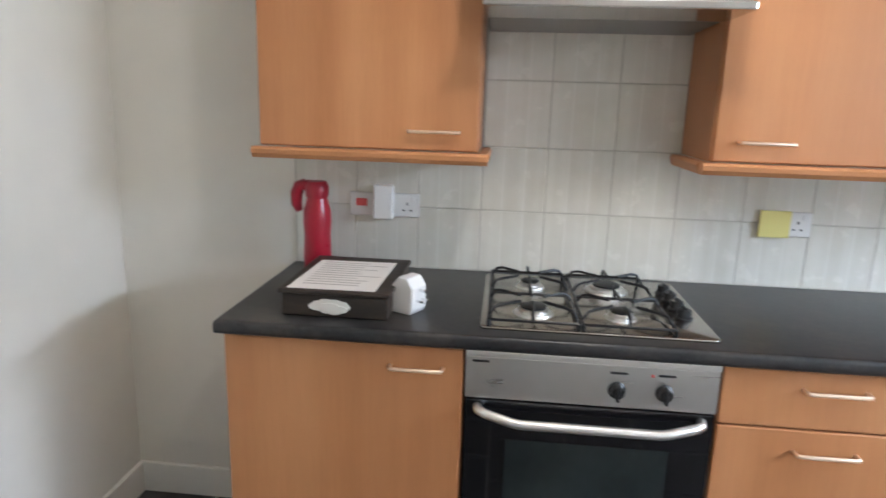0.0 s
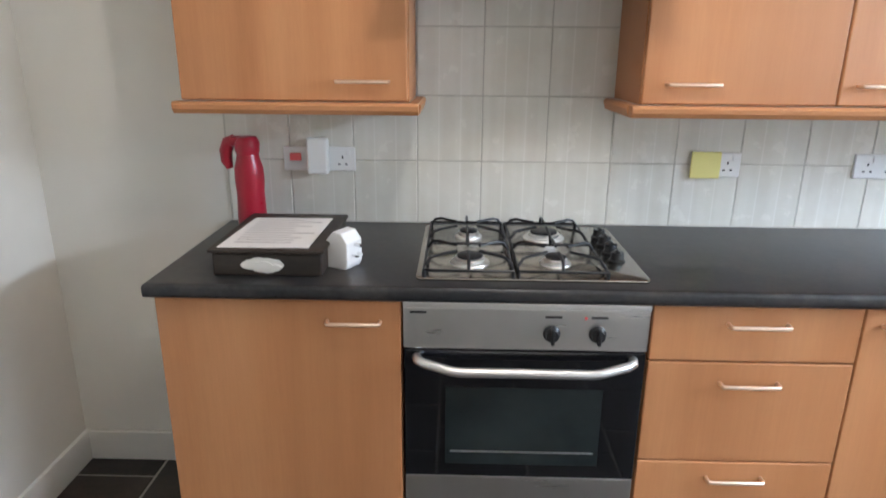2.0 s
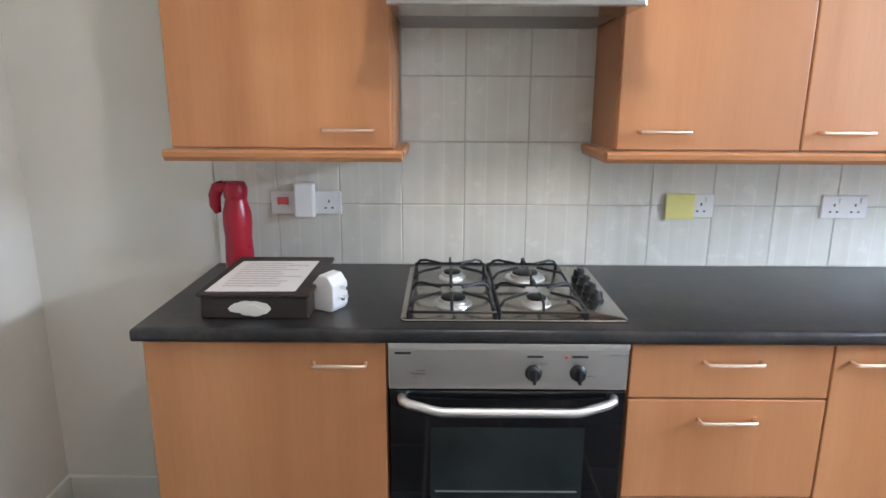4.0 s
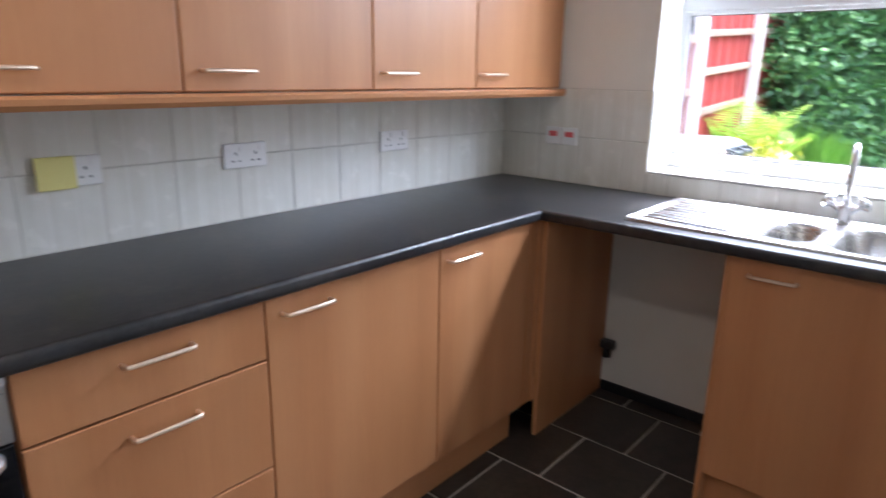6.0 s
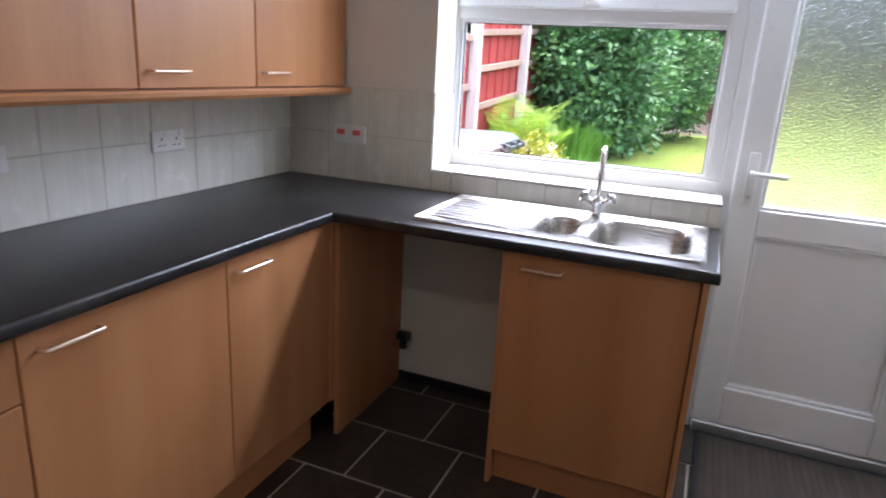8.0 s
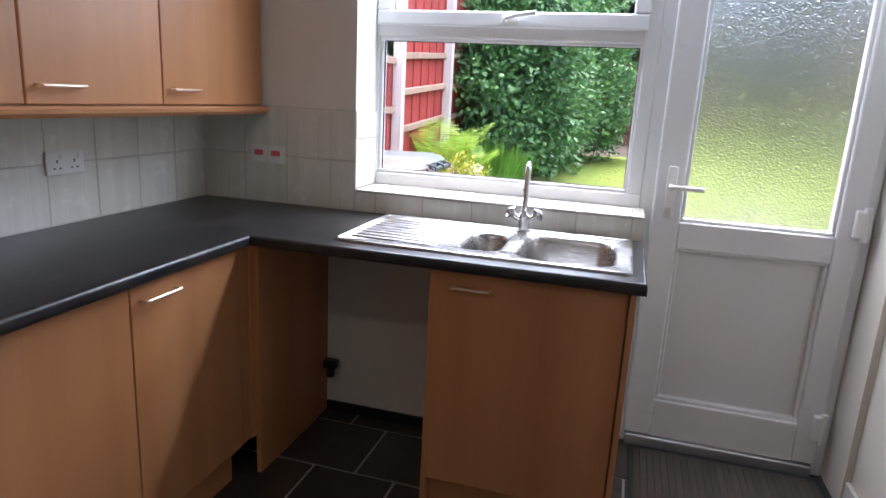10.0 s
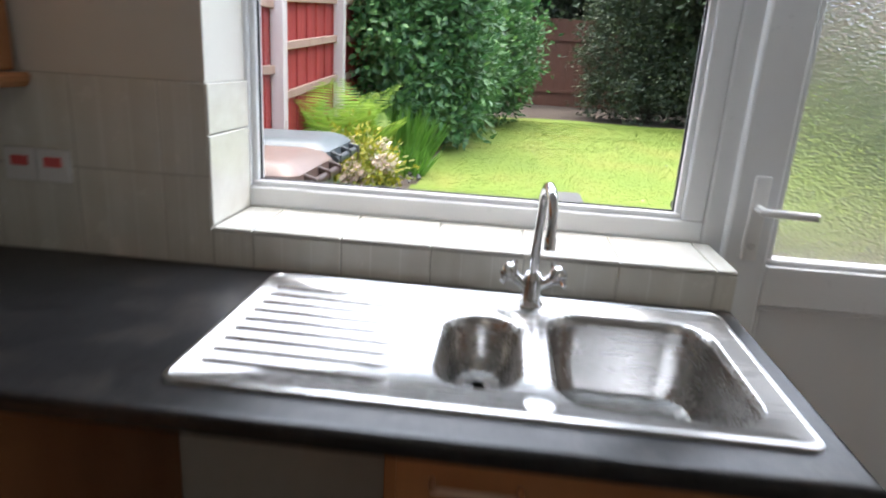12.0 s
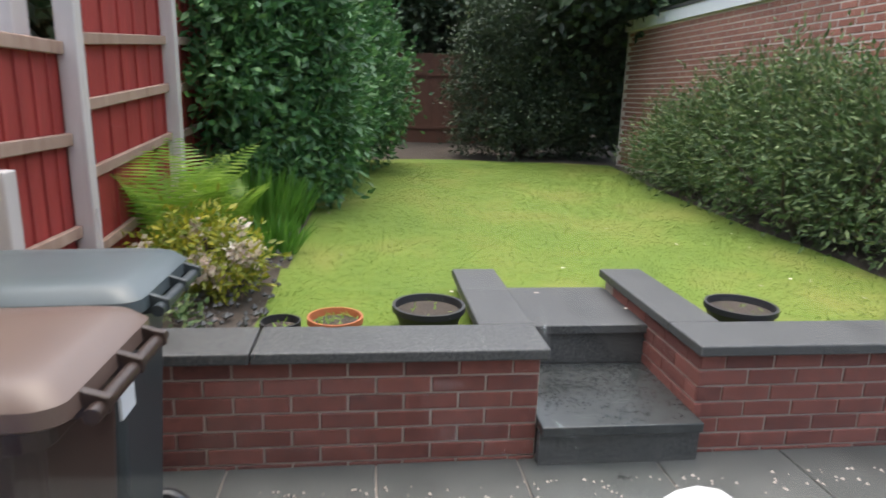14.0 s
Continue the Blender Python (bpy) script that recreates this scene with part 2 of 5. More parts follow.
m = Mat("coping_stone", 0.55)
f, g = m.noise(6, 5, 0.7), m.noise(70, 4, 0.65)
m.colour(m.mix(0.35, m.ramp(f, [(0.3, (0.028, 0.030, 0.033)), (0.7, (0.075, 0.076, 0.078))]), m.ramp(g, [(0.35, (0.014, 0.014, 0.015)), (0.70, (0.23, 0.225, 0.205))])))
m.rough(f, 0.35, 0.7).bump(g, 0.3, 0.004)
coping_mat = m.m

m = Mat("wet_paving", 0.3)
f, g = m.noise(3, 5, 0.7), m.noise(60, 4, 0.65)
m.colour(m.mix(0.3, m.ramp(f, [(0.3, (0.055, 0.062, 0.058)), (0.7, (0.12, 0.125, 0.115))]), m.ramp(g, [(0.35, (0.04, 0.04, 0.04)), (0.72, (0.18, 0.18, 0.165))])))
m.rough(f, 0.15, 0.55).bump(g, 0.2, 0.003)
paving_mat = m.m

m = Mat("wet_step_stone", 0.2)
f, g = m.noise(4, 5, 0.7), m.noise(60, 4, 0.65)
m.colour(m.mix(0.3, m.ramp(f, [(0.3, (0.022, 0.026, 0.027)), (0.7, (0.06, 0.065, 0.065))]), m.ramp(g, [(0.35, (0.012, 0.013, 0.013)), (0.75, (0.14, 0.14, 0.13))])))
m.rough(f, 0.06, 0.34).bump(g, 0.12, 0.002)
wet_stone = m.m

m = Mat("lawn_grass", 0.9)
f, g, hh = m.noise(0.9, 5, 0.65, shift=False), m.noise(14, 4, 0.7, shift=False), m.noise(90, 3, 0.7, shift=False)
c = m.ramp(f, [(0.32, (0.070, 0.130, 0.010)), (0.5, (0.118, 0.180, 0.015)), (0.68, (0.24, 0.215, 0.048))])
c = m.mix(0.4, c, m.ramp(g, [(0.3, (0.09, 0.16, 0.012)), (0.7, (0.21, 0.26, 0.035))]))
m.colour(c).bump(hh, 0.12, 0.01)
lawn_mat = m.m

m = Mat("soil", 0.95)
f, g = m.noise(8, 5, 0.7), m.noise(60, 4, 0.7)
m.colour(m.mix(0.5, m.ramp(f, [(0.3, (0.030, 0.022, 0.016)), (0.7, (0.085, 0.062, 0.045))]), m.ramp(g, [(0.3, (0.02, 0.015, 0.012)), (0.75, (0.14, 0.11, 0.085))])))
m.bump(m.mix(0.5, f, g), 0.9, 0.03)
soil_mat = m.m


def leaf_mat(name, a, b, c, rough=0.45, trans=0.25):
    m = Mat(name, rough)
    col = m.ramp(m.island(), [(0.0, a), (0.6, b), (1.0, c)])
    m.colour(col)
    m.b.inputs["Subsurface Weight"].default_value = 0.0
    tr = m.n.new("ShaderNodeBsdfTranslucent")
    mixer = m.n.new("ShaderNodeMixShader")
    mixer.inputs[0].default_value = trans
    m.put(col, tr.inputs[0])
    m.put(m.b.outputs[0], mixer.inputs[1])
    m.put(tr.outputs[0], mixer.inputs[2])
    m.put(mixer.outputs[0], m.n["Material Output"].inputs[0])
    return m.m


laurel = leaf_mat("laurel_leaf", (0.030, 0.100, 0.030), (0.070, 0.185, 0.055), (0.165, 0.32, 0.10), 0.45, 0.32)
holly = leaf_mat("dark_hedge_leaf", (0.022, 0.044, 0.020), (0.050, 0.082, 0.036), (0.115, 0.145, 0.07), 0.55, 0.32)
coton = leaf_mat("feathery_shrub_leaf", (0.040, 0.080, 0.024), (0.10, 0.165, 0.052), (0.24, 0.30, 0.12), 0.65)
fern_leaf = leaf_mat("fern_frond", (0.16, 0.30, 0.03), (0.24, 0.40, 0.05), (0.36, 0.50, 0.10), 0.5, 0.5)
lavender = leaf_mat("upright_green_leaf", (0.06, 0.17, 0.015), (0.10, 0.25, 0.025), (0.17, 0.33, 0.05), 0.5, 0.35)
yellowgreen = leaf_mat("azalea_leaf", (0.12, 0.17, 0.014), (0.28, 0.30, 0.025), (0.50, 0.45, 0.04), 0.45, 0.35)
blossom = leaf_mat("pale_blossom", (0.55, 0.42, 0.36), (0.72, 0.62, 0.52), (0.82, 0.78, 0.66), 0.6, 0.3)
tree_leaf = leaf_mat("tree_leaf", (0.012, 0.030, 0.012), (0.028, 0.058, 0.020), (0.075, 0.125, 0.045), 0.5)
grass_blade = leaf_mat("grass_blade", (0.085, 0.150, 0.011), (0.13, 0.195, 0.017), (0.21, 0.24, 0.04), 0.6, 0.45)
bark_mat = paint_mat("bark", (0.07, 0.052, 0.04), 0.95, 0.3, 0.9, 40)


def board_mat(name, dark, light, grey):
    m = Mat(name, 0.75)
    f, g = m.noise(3, 5, 0.7, (4, 4, 0.5)), m.noise(30, 4, 0.7, (4, 4, 0.25))
    c = m.ramp(f, [(0.3, dark), (0.65, light)])
    c = m.mix(m.maths("MULTIPLY", m.random(), 0.25), c, tuple(v * 0.55 for v in dark))
    m.colour(m.mix(m.maths("MULTIPLY", m.maths("GREATER_THAN", g, 0.66), 0.35), c, grey)).bump(g, 0.3, 0.004)
    return m.m


red_board = board_mat("red_stained_board", (0.23, 0.018, 0.015), (0.36, 0.037, 0.029), (0.30, 0.17, 0.13))
rail_mat = board_mat("weathered_rail", (0.26, 0.15, 0.11), (0.42, 0.29, 0.22), (0.46, 0.40, 0.34))
post_mat = board_mat("pale_post", (0.50, 0.44, 0.41), (0.66, 0.60, 0.57), (0.36, 0.30, 0.27))
cream_board = board_mat("cream_lap_board", (0.60, 0.46, 0.30), (0.74, 0.60, 0.42), (0.50, 0.38, 0.26))
brown_board = board_mat("brown_board", (0.10, 0.042, 0.024), (0.16, 0.066, 0.038), (0.16, 0.10, 0.07))
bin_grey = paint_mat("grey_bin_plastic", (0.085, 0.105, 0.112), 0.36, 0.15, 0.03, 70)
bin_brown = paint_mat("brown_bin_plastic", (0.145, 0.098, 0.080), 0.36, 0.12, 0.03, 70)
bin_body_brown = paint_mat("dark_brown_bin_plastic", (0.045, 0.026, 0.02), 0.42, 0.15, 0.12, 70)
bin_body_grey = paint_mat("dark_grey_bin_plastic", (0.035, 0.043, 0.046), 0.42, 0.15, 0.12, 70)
blue_plastic = paint_mat("blue_plastic", (0.015, 0.12, 0.62), 0.35, 0.08, 0.03)
terracotta = paint_mat("terracotta_plastic", (0.48, 0.15, 0.055), 0.6, 0.15, 0.2, 60)
black_pot = paint_mat("black_pot", (0.022, 0.022, 0.024), 0.5, 0.2, 0.2, 60)
label_mat = paint_mat("white_sticker", (0.74, 0.76, 0.78), 0.5, 0.04, 0.02)

# ---- mesh helpers ----
BASE = {}


def thing(name, label, category, at=(0, 0, 0), group="", kind=""):
    """An Empty at the base of a thing; its parts are given in world metres."""
    ob = new(name)
    ob.empty_display_size = 0.05
    ob.location = at
    BASE[ob] = Vector(at)
    return tagged(ob, label, category, group, kind)


def part(name, bm, material, parent=None, label="", smooth=False):
    """Links a bmesh as one mesh object, under a thing or a part."""
    base = BASE.get(parent, Vector((0, 0, 0)))
    if base.length:
        bmesh.ops.translate(bm, verts=bm.verts, vec=-base)
    me = bpy.data.meshes.new(name)
    bm.to_mesh(me)
    bm.free()
    if smooth:
        me.shade_smooth()
        me.set_sharp_from_angle(angle=radians(38))
    me.materials.append(material)
    ob = new(name, me)
    BASE[ob] = base
    if parent:
        ob.parent = parent
    if label:
        ob["label"] = label
    return ob


def single(name, bm, material, label, category, group="", kind="", smooth=False):
    return tagged(part(name, bm, material, smooth=smooth), label, category, group, kind)


def box(x0, x1, y0, y1, z0, z1, bevel=0.0, bm=None, seg=2):
    bm = bm or bmesh.new()
    r = bmesh.ops.create_cube(bm, size=1)
    vs = r["verts"]
    sx, sy, sz = abs(x1 - x0), abs(y1 - y0), abs(z1 - z0)
    for v in vs:
        v.co = Vector(((x0 + x1) / 2 + v.co.x * sx, (y0 + y1) / 2 + v.co.y * sy, (z0 + z1) / 2 + v.co.z * sz))
    if bevel:
        es = list({e for v in vs for e in v.link_edges})
        bmesh.ops.bevel(bm, geom=es, offset=min(bevel, sx * 0.45, sy * 0.45, sz * 0.45), segments=seg, profile=0.5, affect="EDGES")
    return bm


def tube(points, radius, bm=None, sides=10, closed=False, radii=None):
    """A round bar along a line of points."""
    bm = bm or bmesh.new()
    pts = [Vector(p) for p in points]
    rings, up = [], None
    for i, p in enumerate(pts):
        a, b = pts[max(i - 1, 0)], pts[min(i + 1, len(pts) - 1)]
        if closed:
            a, b = pts[i - 1], pts[(i + 1) % len(pts)]
        d = (b - a).normalized()
        if up is None:
            up = d.orthogonal().normalized()
        up = (up - d * up.dot(d)).normalized()
        side = d.cross(up)
        r = radii[i] if radii else radius
        rings.append([bm.verts.new(p + (up * math.cos(t) + side * math.sin(t)) * r) for t in (2 * math.pi * k / sides for k in range(sides))])
    n = len(rings)
    for i in range(n if closed else n - 1):
        a, b = rings[i], rings[(i + 1) % n]
        for k in range(sides):
            bm.faces.new((a[k], a[(k + 1) % sides], b[(k + 1) % sides], b[k]))
    if not closed:
        bm.faces.new(rings[0][::-1])
        bm.faces.new(rings[-1])
    return bm


def lathe(profile, centre, bm=None, sides=24, axis="z"):
    """A turned shape from (radius, height) pairs."""
    bm = bm or bmesh.new()
    c = Vector(centre)
    rings = []
    for r, h in profile:
        ring = []
        for k in range(sides):
            t = 2 * math.pi * k / sides
            u, v = r * math.cos(t), r * math.sin(t)
            p = {"z": (u, v, h), "y": (u, -h, v), "x": (h, u, v)}[axis]
            ring.append(bm.verts.new(c + Vector(p)))
        rings.append(ring)
    for a, b in zip(rings, rings[1:]):
        for k in range(sides):
            bm.faces.new((a[k], a[(k + 1) % sides], b[(k + 1) % sides], b[k]))
    if profile[0][0] > 1e-6:
        bm.faces.new(rings[0][::-1])
    if profile[-1][0] > 1e-6:
        bm.faces.new(rings[-1])
    bmesh.ops.remove_doubles(bm, verts=bm.verts, dist=1e-6)
    bmesh.ops.recalc_face_normals(bm, faces=bm.faces)
    return bm


def prism(outline, z0, z1, bm=None, bevel=0.0, axis="z"):
    """A solid from an outline in a plane, pulled along an axis."""
    bm = bm or bmesh.new()
    put = {"z": lambda a, b, h: (a, b, h), "x": lambda a, b, h: (h, a, b), "y": lambda a, b, h: (a, h, b)}[axis]
    lo = [bm.verts.new(put(a, b, z0)) for a, b in outline]
    hi = [bm.verts.new(put(a, b, z1)) for a, b in outline]
    n = len(lo)
    for k in range(n):
        bm.faces.new((lo[k], lo[(k + 1) % n], hi[(k + 1) % n], hi[k]))
    bm.faces.new(lo[::-1])
    bm.faces.new(hi)
    bmesh.ops.recalc_face_normals(bm, faces=bm.faces)
    if bevel:
        es = [e for e in bm.edges if abs(e.calc_face_angle(0)) > 0.5]
        bmesh.ops.bevel(bm, geom=es, offset=bevel, segments=2, profile=0.5, affect="EDGES")
    return bm


def rounded(x0, x1, y0, y1, r, n=6):
    """Outline of a rectangle with round corners."""
    out = []
    for cx, cy, a in ((x1 - r, y1 - r, 0), (x0 + r, y1 - r, 90), (x0 + r, y0 + r, 180), (x1 - r, y0 + r, 270)):
        for k in range(n + 1):
            t = radians(a + 90 * k / n)
            out.append((cx + r * math.cos(t), cy + r * math.sin(t)))
    return out


def mesh_from(name, verts, faces, material, smooth=False):
    me = bpy.data.meshes.new(name)
    me.from_pydata(verts, [], faces)
    me.materials.append(material)
    if smooth:
        me.shade_smooth()
    return new(name, me)


def pieces(name, me, parent, places):
    """Objects of their own on one mesh, one for each pose."""
    for m in places:
        ob = new(name, me)
        ob.parent = parent
        ob.matrix_basis = m


def mesh_of(name, bm, material):
    me = bpy.data.meshes.new(name)
    bm.to_mesh(me)
    bm.free()
    me.materials.append(material)
    return me


# ---- the room's shell ----
LEFT, WIN, SOUTH, TOP = -0.61, 3.40, -2.67, 2.40
OUT = 3.68                       # outer face of the window wall
OPEN_L, OPEN_M, OPEN_R = -0.710, -1.85, -2.645   # window opening, jamb, door opening
SILL, HEAD = 1.0, 2.06

floor = single("floor", box(LEFT - 0.1, OUT, SOUTH - 0.1, 0.1, -0.10, -0.006), grout_mat, "dark slate tiled kitchen floor with pale grout", "floor", kind="structure")
wall_north = single("wall_north", box(LEFT, OUT, 0, 0.15, 0, TOP), plaster_mat, "off-white painted wall behind the cooker with cream tiles", "wall", kind="structure")
wall_west = single("wall_west", box(LEFT - 0.15, LEFT, SOUTH - 0.15, 0.15, 0, TOP), plaster_mat, "plain off-white painted plaster wall", "wall", kind="structure")
wall_south = single("wall_south", box(LEFT, OUT, SOUTH - 0.15, SOUTH, 0, TOP), plaster_mat, "plain off-white painted plaster wall beside the door", "wall", kind="structure")
wb = box(WIN, OUT, OPEN_L, 0, 0, TOP)
box(WIN, OUT, OPEN_M, OPEN_L, 0, SILL - 0.008, bm=wb)
box(WIN, OUT, SOUTH, OPEN_L, HEAD, TOP, bm=wb)
box(WIN, OUT, SOUTH, OPEN_R, 0, HEAD, bm=wb)
wall_east = single("wall_east", wb, plaster_mat, "off-white window wall with cream tiles above the worktop", "wall", kind="structure")
ceiling = single("ceiling", box(LEFT - 0.15, OUT, SOUTH - 0.15, 0.15, TOP, TOP + 0.1), ceiling_mat, "plain white painted ceiling", "ceiling", kind="structure")

sk = box(LEFT + 0.016, -0.014, -0.016, -0.001, 0, 0.118, 0.004)
single("baseboard", sk, skirting_mat, "white gloss skirting board along the wall", "skirting", kind="structure")
sk = box(LEFT + 0.001, LEFT + 0.016, SOUTH, -0.001, 0, 0.118, 0.004)
single("baseboard", sk, skirting_mat, "white gloss skirting board along the wall", "skirting", kind="structure")
sk = box(LEFT + 0.02, WIN + 0.2, SOUTH + 0.001, SOUTH + 0.016, 0, 0.11, 0.004)
single("baseboard", sk, skirting_mat, "white gloss skirting board along the wall by the door", "skirting", kind="structure")

# ---- window and door in one white frame ----
FX0, FX1 = 3.605, 3.67
GX = 3.64


def bar(x0, x1, y0, y1, z0, z1, b=0.006):
    return box(x0, x1, y0, y1, z0, z1, b)


def ring(y0, y1, z0, z1, w, x0, x1, b=0.005):
    """A mitred frame: four bars round an opening."""
    bm = box(x0, x1, y0, y1, z0, z0 + w, b)
    box(x0, x1, y0, y1, z1 - w, z1, b, bm)
    box(x0 + 0.0005, x1 - 0.0005, y0, y0 + w, z0 + w, z1 - w, b, bm)
    box(x0 + 0.0005, x1 - 0.0005, y1 - w, y1, z0 + w, z1 - w, b, bm)
    return bm


WL, WR = -0.668, -1.83
window = thing("window_1", "white plastic window with a top-hung light above a fixed pane", "window", (GX, (WL + WR) / 2, SILL), kind="structure")
part("window_frame", ring(WR, WL, SILL, HEAD, 0.052, FX0, FX1), upvc_mat, window)
part("transom", box(FX0 - 0.002, FX1, WR + 0.05, WL - 0.05, 1.615, 1.665, 0.005), upvc_mat, window)
part("glazing_bead", ring(WR + 0.052, WL - 0.052, 1.052, 1.615, 0.014, FX0 + 0.012, GX - 0.0035, 0.003), upvc_mat, window)
part("outer_bead", ring(WR + 0.052, WL - 0.052, 1.052, 1.615, 0.013, GX + 0.0035, FX1 - 0.006, 0.003), upvc_mat, window)
part("gasket", ring(WR + 0.064, WL - 0.064, 1.064, 1.603, 0.005, GX - 0.004, GX + 0.004, 0.0), gasket_mat, window, "black rubber seal")
pane = part("pane", box(GX - 0.002, GX + 0.002, WR + 0.066, WL - 0.066, 1.066, 1.601), clear_glass, window, "clear glass")
pane.visible_shadow = False
opener = part("opening_light", ring(WR + 0.045, WL - 0.045, 1.660, HEAD - 0.045, 0.058, FX0 - 0.016, FX1 - 0.01, 0.007), upvc_mat, window)
part("gasket", ring(WR + 0.100, WL - 0.100, 1.715, HEAD - 0.100, 0.005, GX - 0.004, GX + 0.004, 0.0), gasket_mat, opener, "black rubber seal")
pane = part("pane", box(GX - 0.002, GX + 0.002, WR + 0.103, WL - 0.103, 1.718, HEAD - 0.103), clear_glass, opener, "clear glass")
pane.visible_shadow = False
hb = box(FX0 - 0.026, FX0 - 0.016, -1.30, -1.235, 1.675, 1.70, 0.004)
tube([(FX0 - 0.03, -1.25, 1.688), (FX0 - 0.045, -1.255, 1.69), (FX0 - 0.05, -1.29, 1.70), (FX0 - 0.05, -1.37, 1.712)], 0.009, hb)
part("handle", hb, white_plastic, opener, "white casement handle", True)

DL, DR = -1.83, -2.64
door = thing("door_1", "closed white plastic back door, obscure glass over a solid panel", "door", (GX, (DL + DR) / 2, 0), kind="structure")
fr = box(FX0, FX1, DL - 0.055, DL, 0.0, HEAD, 0.006)
box(FX0, FX1, DR, DR + 0.045, 0.0, HEAD, 0.006, fr)
box(FX0 + 0.0005, FX1, DR + 0.045, DL - 0.055, HEAD - 0.055, HEAD, 0.006, fr)
part("door_frame", fr, upvc_mat, door)
part("threshold", box(FX0 - 0.03, FX1 + 0.02, DR + 0.045, DL - 0.055, 0.0, 0.050, 0.006), alu_mat, door, "grey metal threshold")
lx0, lx1, ly0, ly1 = FX0 - 0.018, FX1 - 0.008, DR + 0.035, DL - 0.048
GL, GR = -1.985, -2.52
leaf = box(lx0, lx1, ly0, GR, 0.055, HEAD - 0.045, 0.008)
box(lx0, lx1, GL, ly1, 0.055, HEAD - 0.045, 0.008, leaf)
box(lx0 + 0.0006, lx1, GR, GL, 0.055, 0.215, 0.004, leaf)
box(lx0 + 0.0006, lx1, GR, GL, 0.862, 0.962, 0.004, leaf)
box(lx0 + 0.0006, lx1, GR, GL, 1.84, HEAD - 0.045, 0.004, leaf)
leaf_ob = part("leaf", leaf, upvc_mat, door)
part("lower_panel", box(GX - 0.012, GX + 0.012, GR - 0.004, GL + 0.004, 0.21, 0.867), upvc_panel_mat, leaf_ob, "flat white infill panel")
part("panel_bead", ring(GR, GL, 0.215, 0.862, 0.014, lx0 + 0.014, GX, 0.004), upvc_mat, leaf_ob)
part("glazing_bead", ring(GR, GL, 0.962, 1.84, 0.014, lx0 + 0.012, GX, 0.004), upvc_mat, leaf_ob)
pane = part("pane", box(GX - 0.003, GX + 0.003, GR + 0.006, GL - 0.006, 0.968, 1.834), obscure_glass, leaf_ob, "textured obscure glass")
pane.visible_shadow = False
hb = box(lx0 - 0.010, lx0, -1.955, -1.918, 0.975, 1.175, 0.008)
tube([(lx0 - 0.008, -1.936, 1.10), (lx0 - 0.045, -1.936, 1.10), (lx0 - 0.052, -1.95, 1.10), (lx0 - 0.052, -2.05, 1.098)], 0.0095, hb)
handle = part("handle", hb, white_plastic, leaf_ob, "white lever handle on a long plate", True)
part("keyhole", lathe([(0.009, 0.0), (0.009, 0.003), (0.004, 0.003)], (lx0 - 0.013, -1.936, 1.01), sides=14, axis="x"), chrome, leaf_ob, "small metal key cylinder")
for z in (0.22, 1.02, 1.82):
    hg = box(lx0 - 0.03, lx0, DR + 0.022, DR + 0.075, z - 0.05, z + 0.05, 0.006)
    tube([(lx0 - 0.022, DR + 0.04, z - 0.062), (lx0 - 0.022, DR + 0.04, z + 0.062)], 0.012, hg)
    part("hinge", hg, white_plastic, door, "white flag hinge")

doormat = thing("doormat", "dark brown ribbed doormat lying before the back door", "doormat", (3.3, -2.27, 0))
part("border", box(3.02, 3.57, -2.62, -1.905, 0.0, 0.009, 0.003), mat_rubber, doormat, "black rubber edge")
rib = bpy.data.meshes.new("rib")
rb = box(3.045 - 3.3, 3.545 - 3.3, -0.0125, 0.0125, 0.009, 0.0125, 0.0015, seg=1)
rb.to_mesh(rib)
rb.free()
rib.materials.append(mat_fibre)
for k in range(26):
    ob = new("rib", rib)
    ob.parent, ob.location = doormat, (0, -2.59 + 0.0262 * k + 2.27, 0)

# ---- ceiling light over the room ----
cl = thing("ceiling_light", "round ceiling light with a warm bulb on a short pendant", "ceiling light", (0.93, -1.12, TOP))
part("rose", lathe([(0.05, 0), (0.05, -0.012), (0.02, -0.028)], (0.93, -1.12, TOP - 0.001)), white_plastic, cl, smooth=True)
part("flex", tube([(0.93, -1.12, TOP - 0.02), (0.93, -1.12, TOP - 0.07)], 0.004), white_plastic, cl)
part("lampholder", lathe([(0.018, 0), (0.02, -0.03), (0.02, -0.06)], (0.93, -1.12, TOP - 0.06)), white_plastic, cl, smooth=True)


# ---- kitchen units ----
def bow_handle(name, x0, x1, y, z, parent, axis="x", out=0.024):
    """A slim bow bar standing off a door on two feet. y is the door's face; for axis y the door faces -x."""
    n = [(0.0, 0.0), (0.0, 0.7), (0.02, 0.93), (0.07, 1.0), (0.5, 1.0), (0.93, 1.0), (0.98, 0.93), (1.0, 0.7), (1.0, 0.0)]
    pts = []
    for a, o in n:
        u = x0 + (x1 - x0) * a
        pts.append((u, y - out * o, z) if axis == "x" else (y - out * o, u, z))
    return part(name, tube(pts, 0.0048, sides=8), handle_mat, parent, "slim brass-toned bow handle", True)


DF, CF = -0.577, -0.557          # door face and carcass front
KICK, DTOP, WT = 0.15, 0.865, 0.91


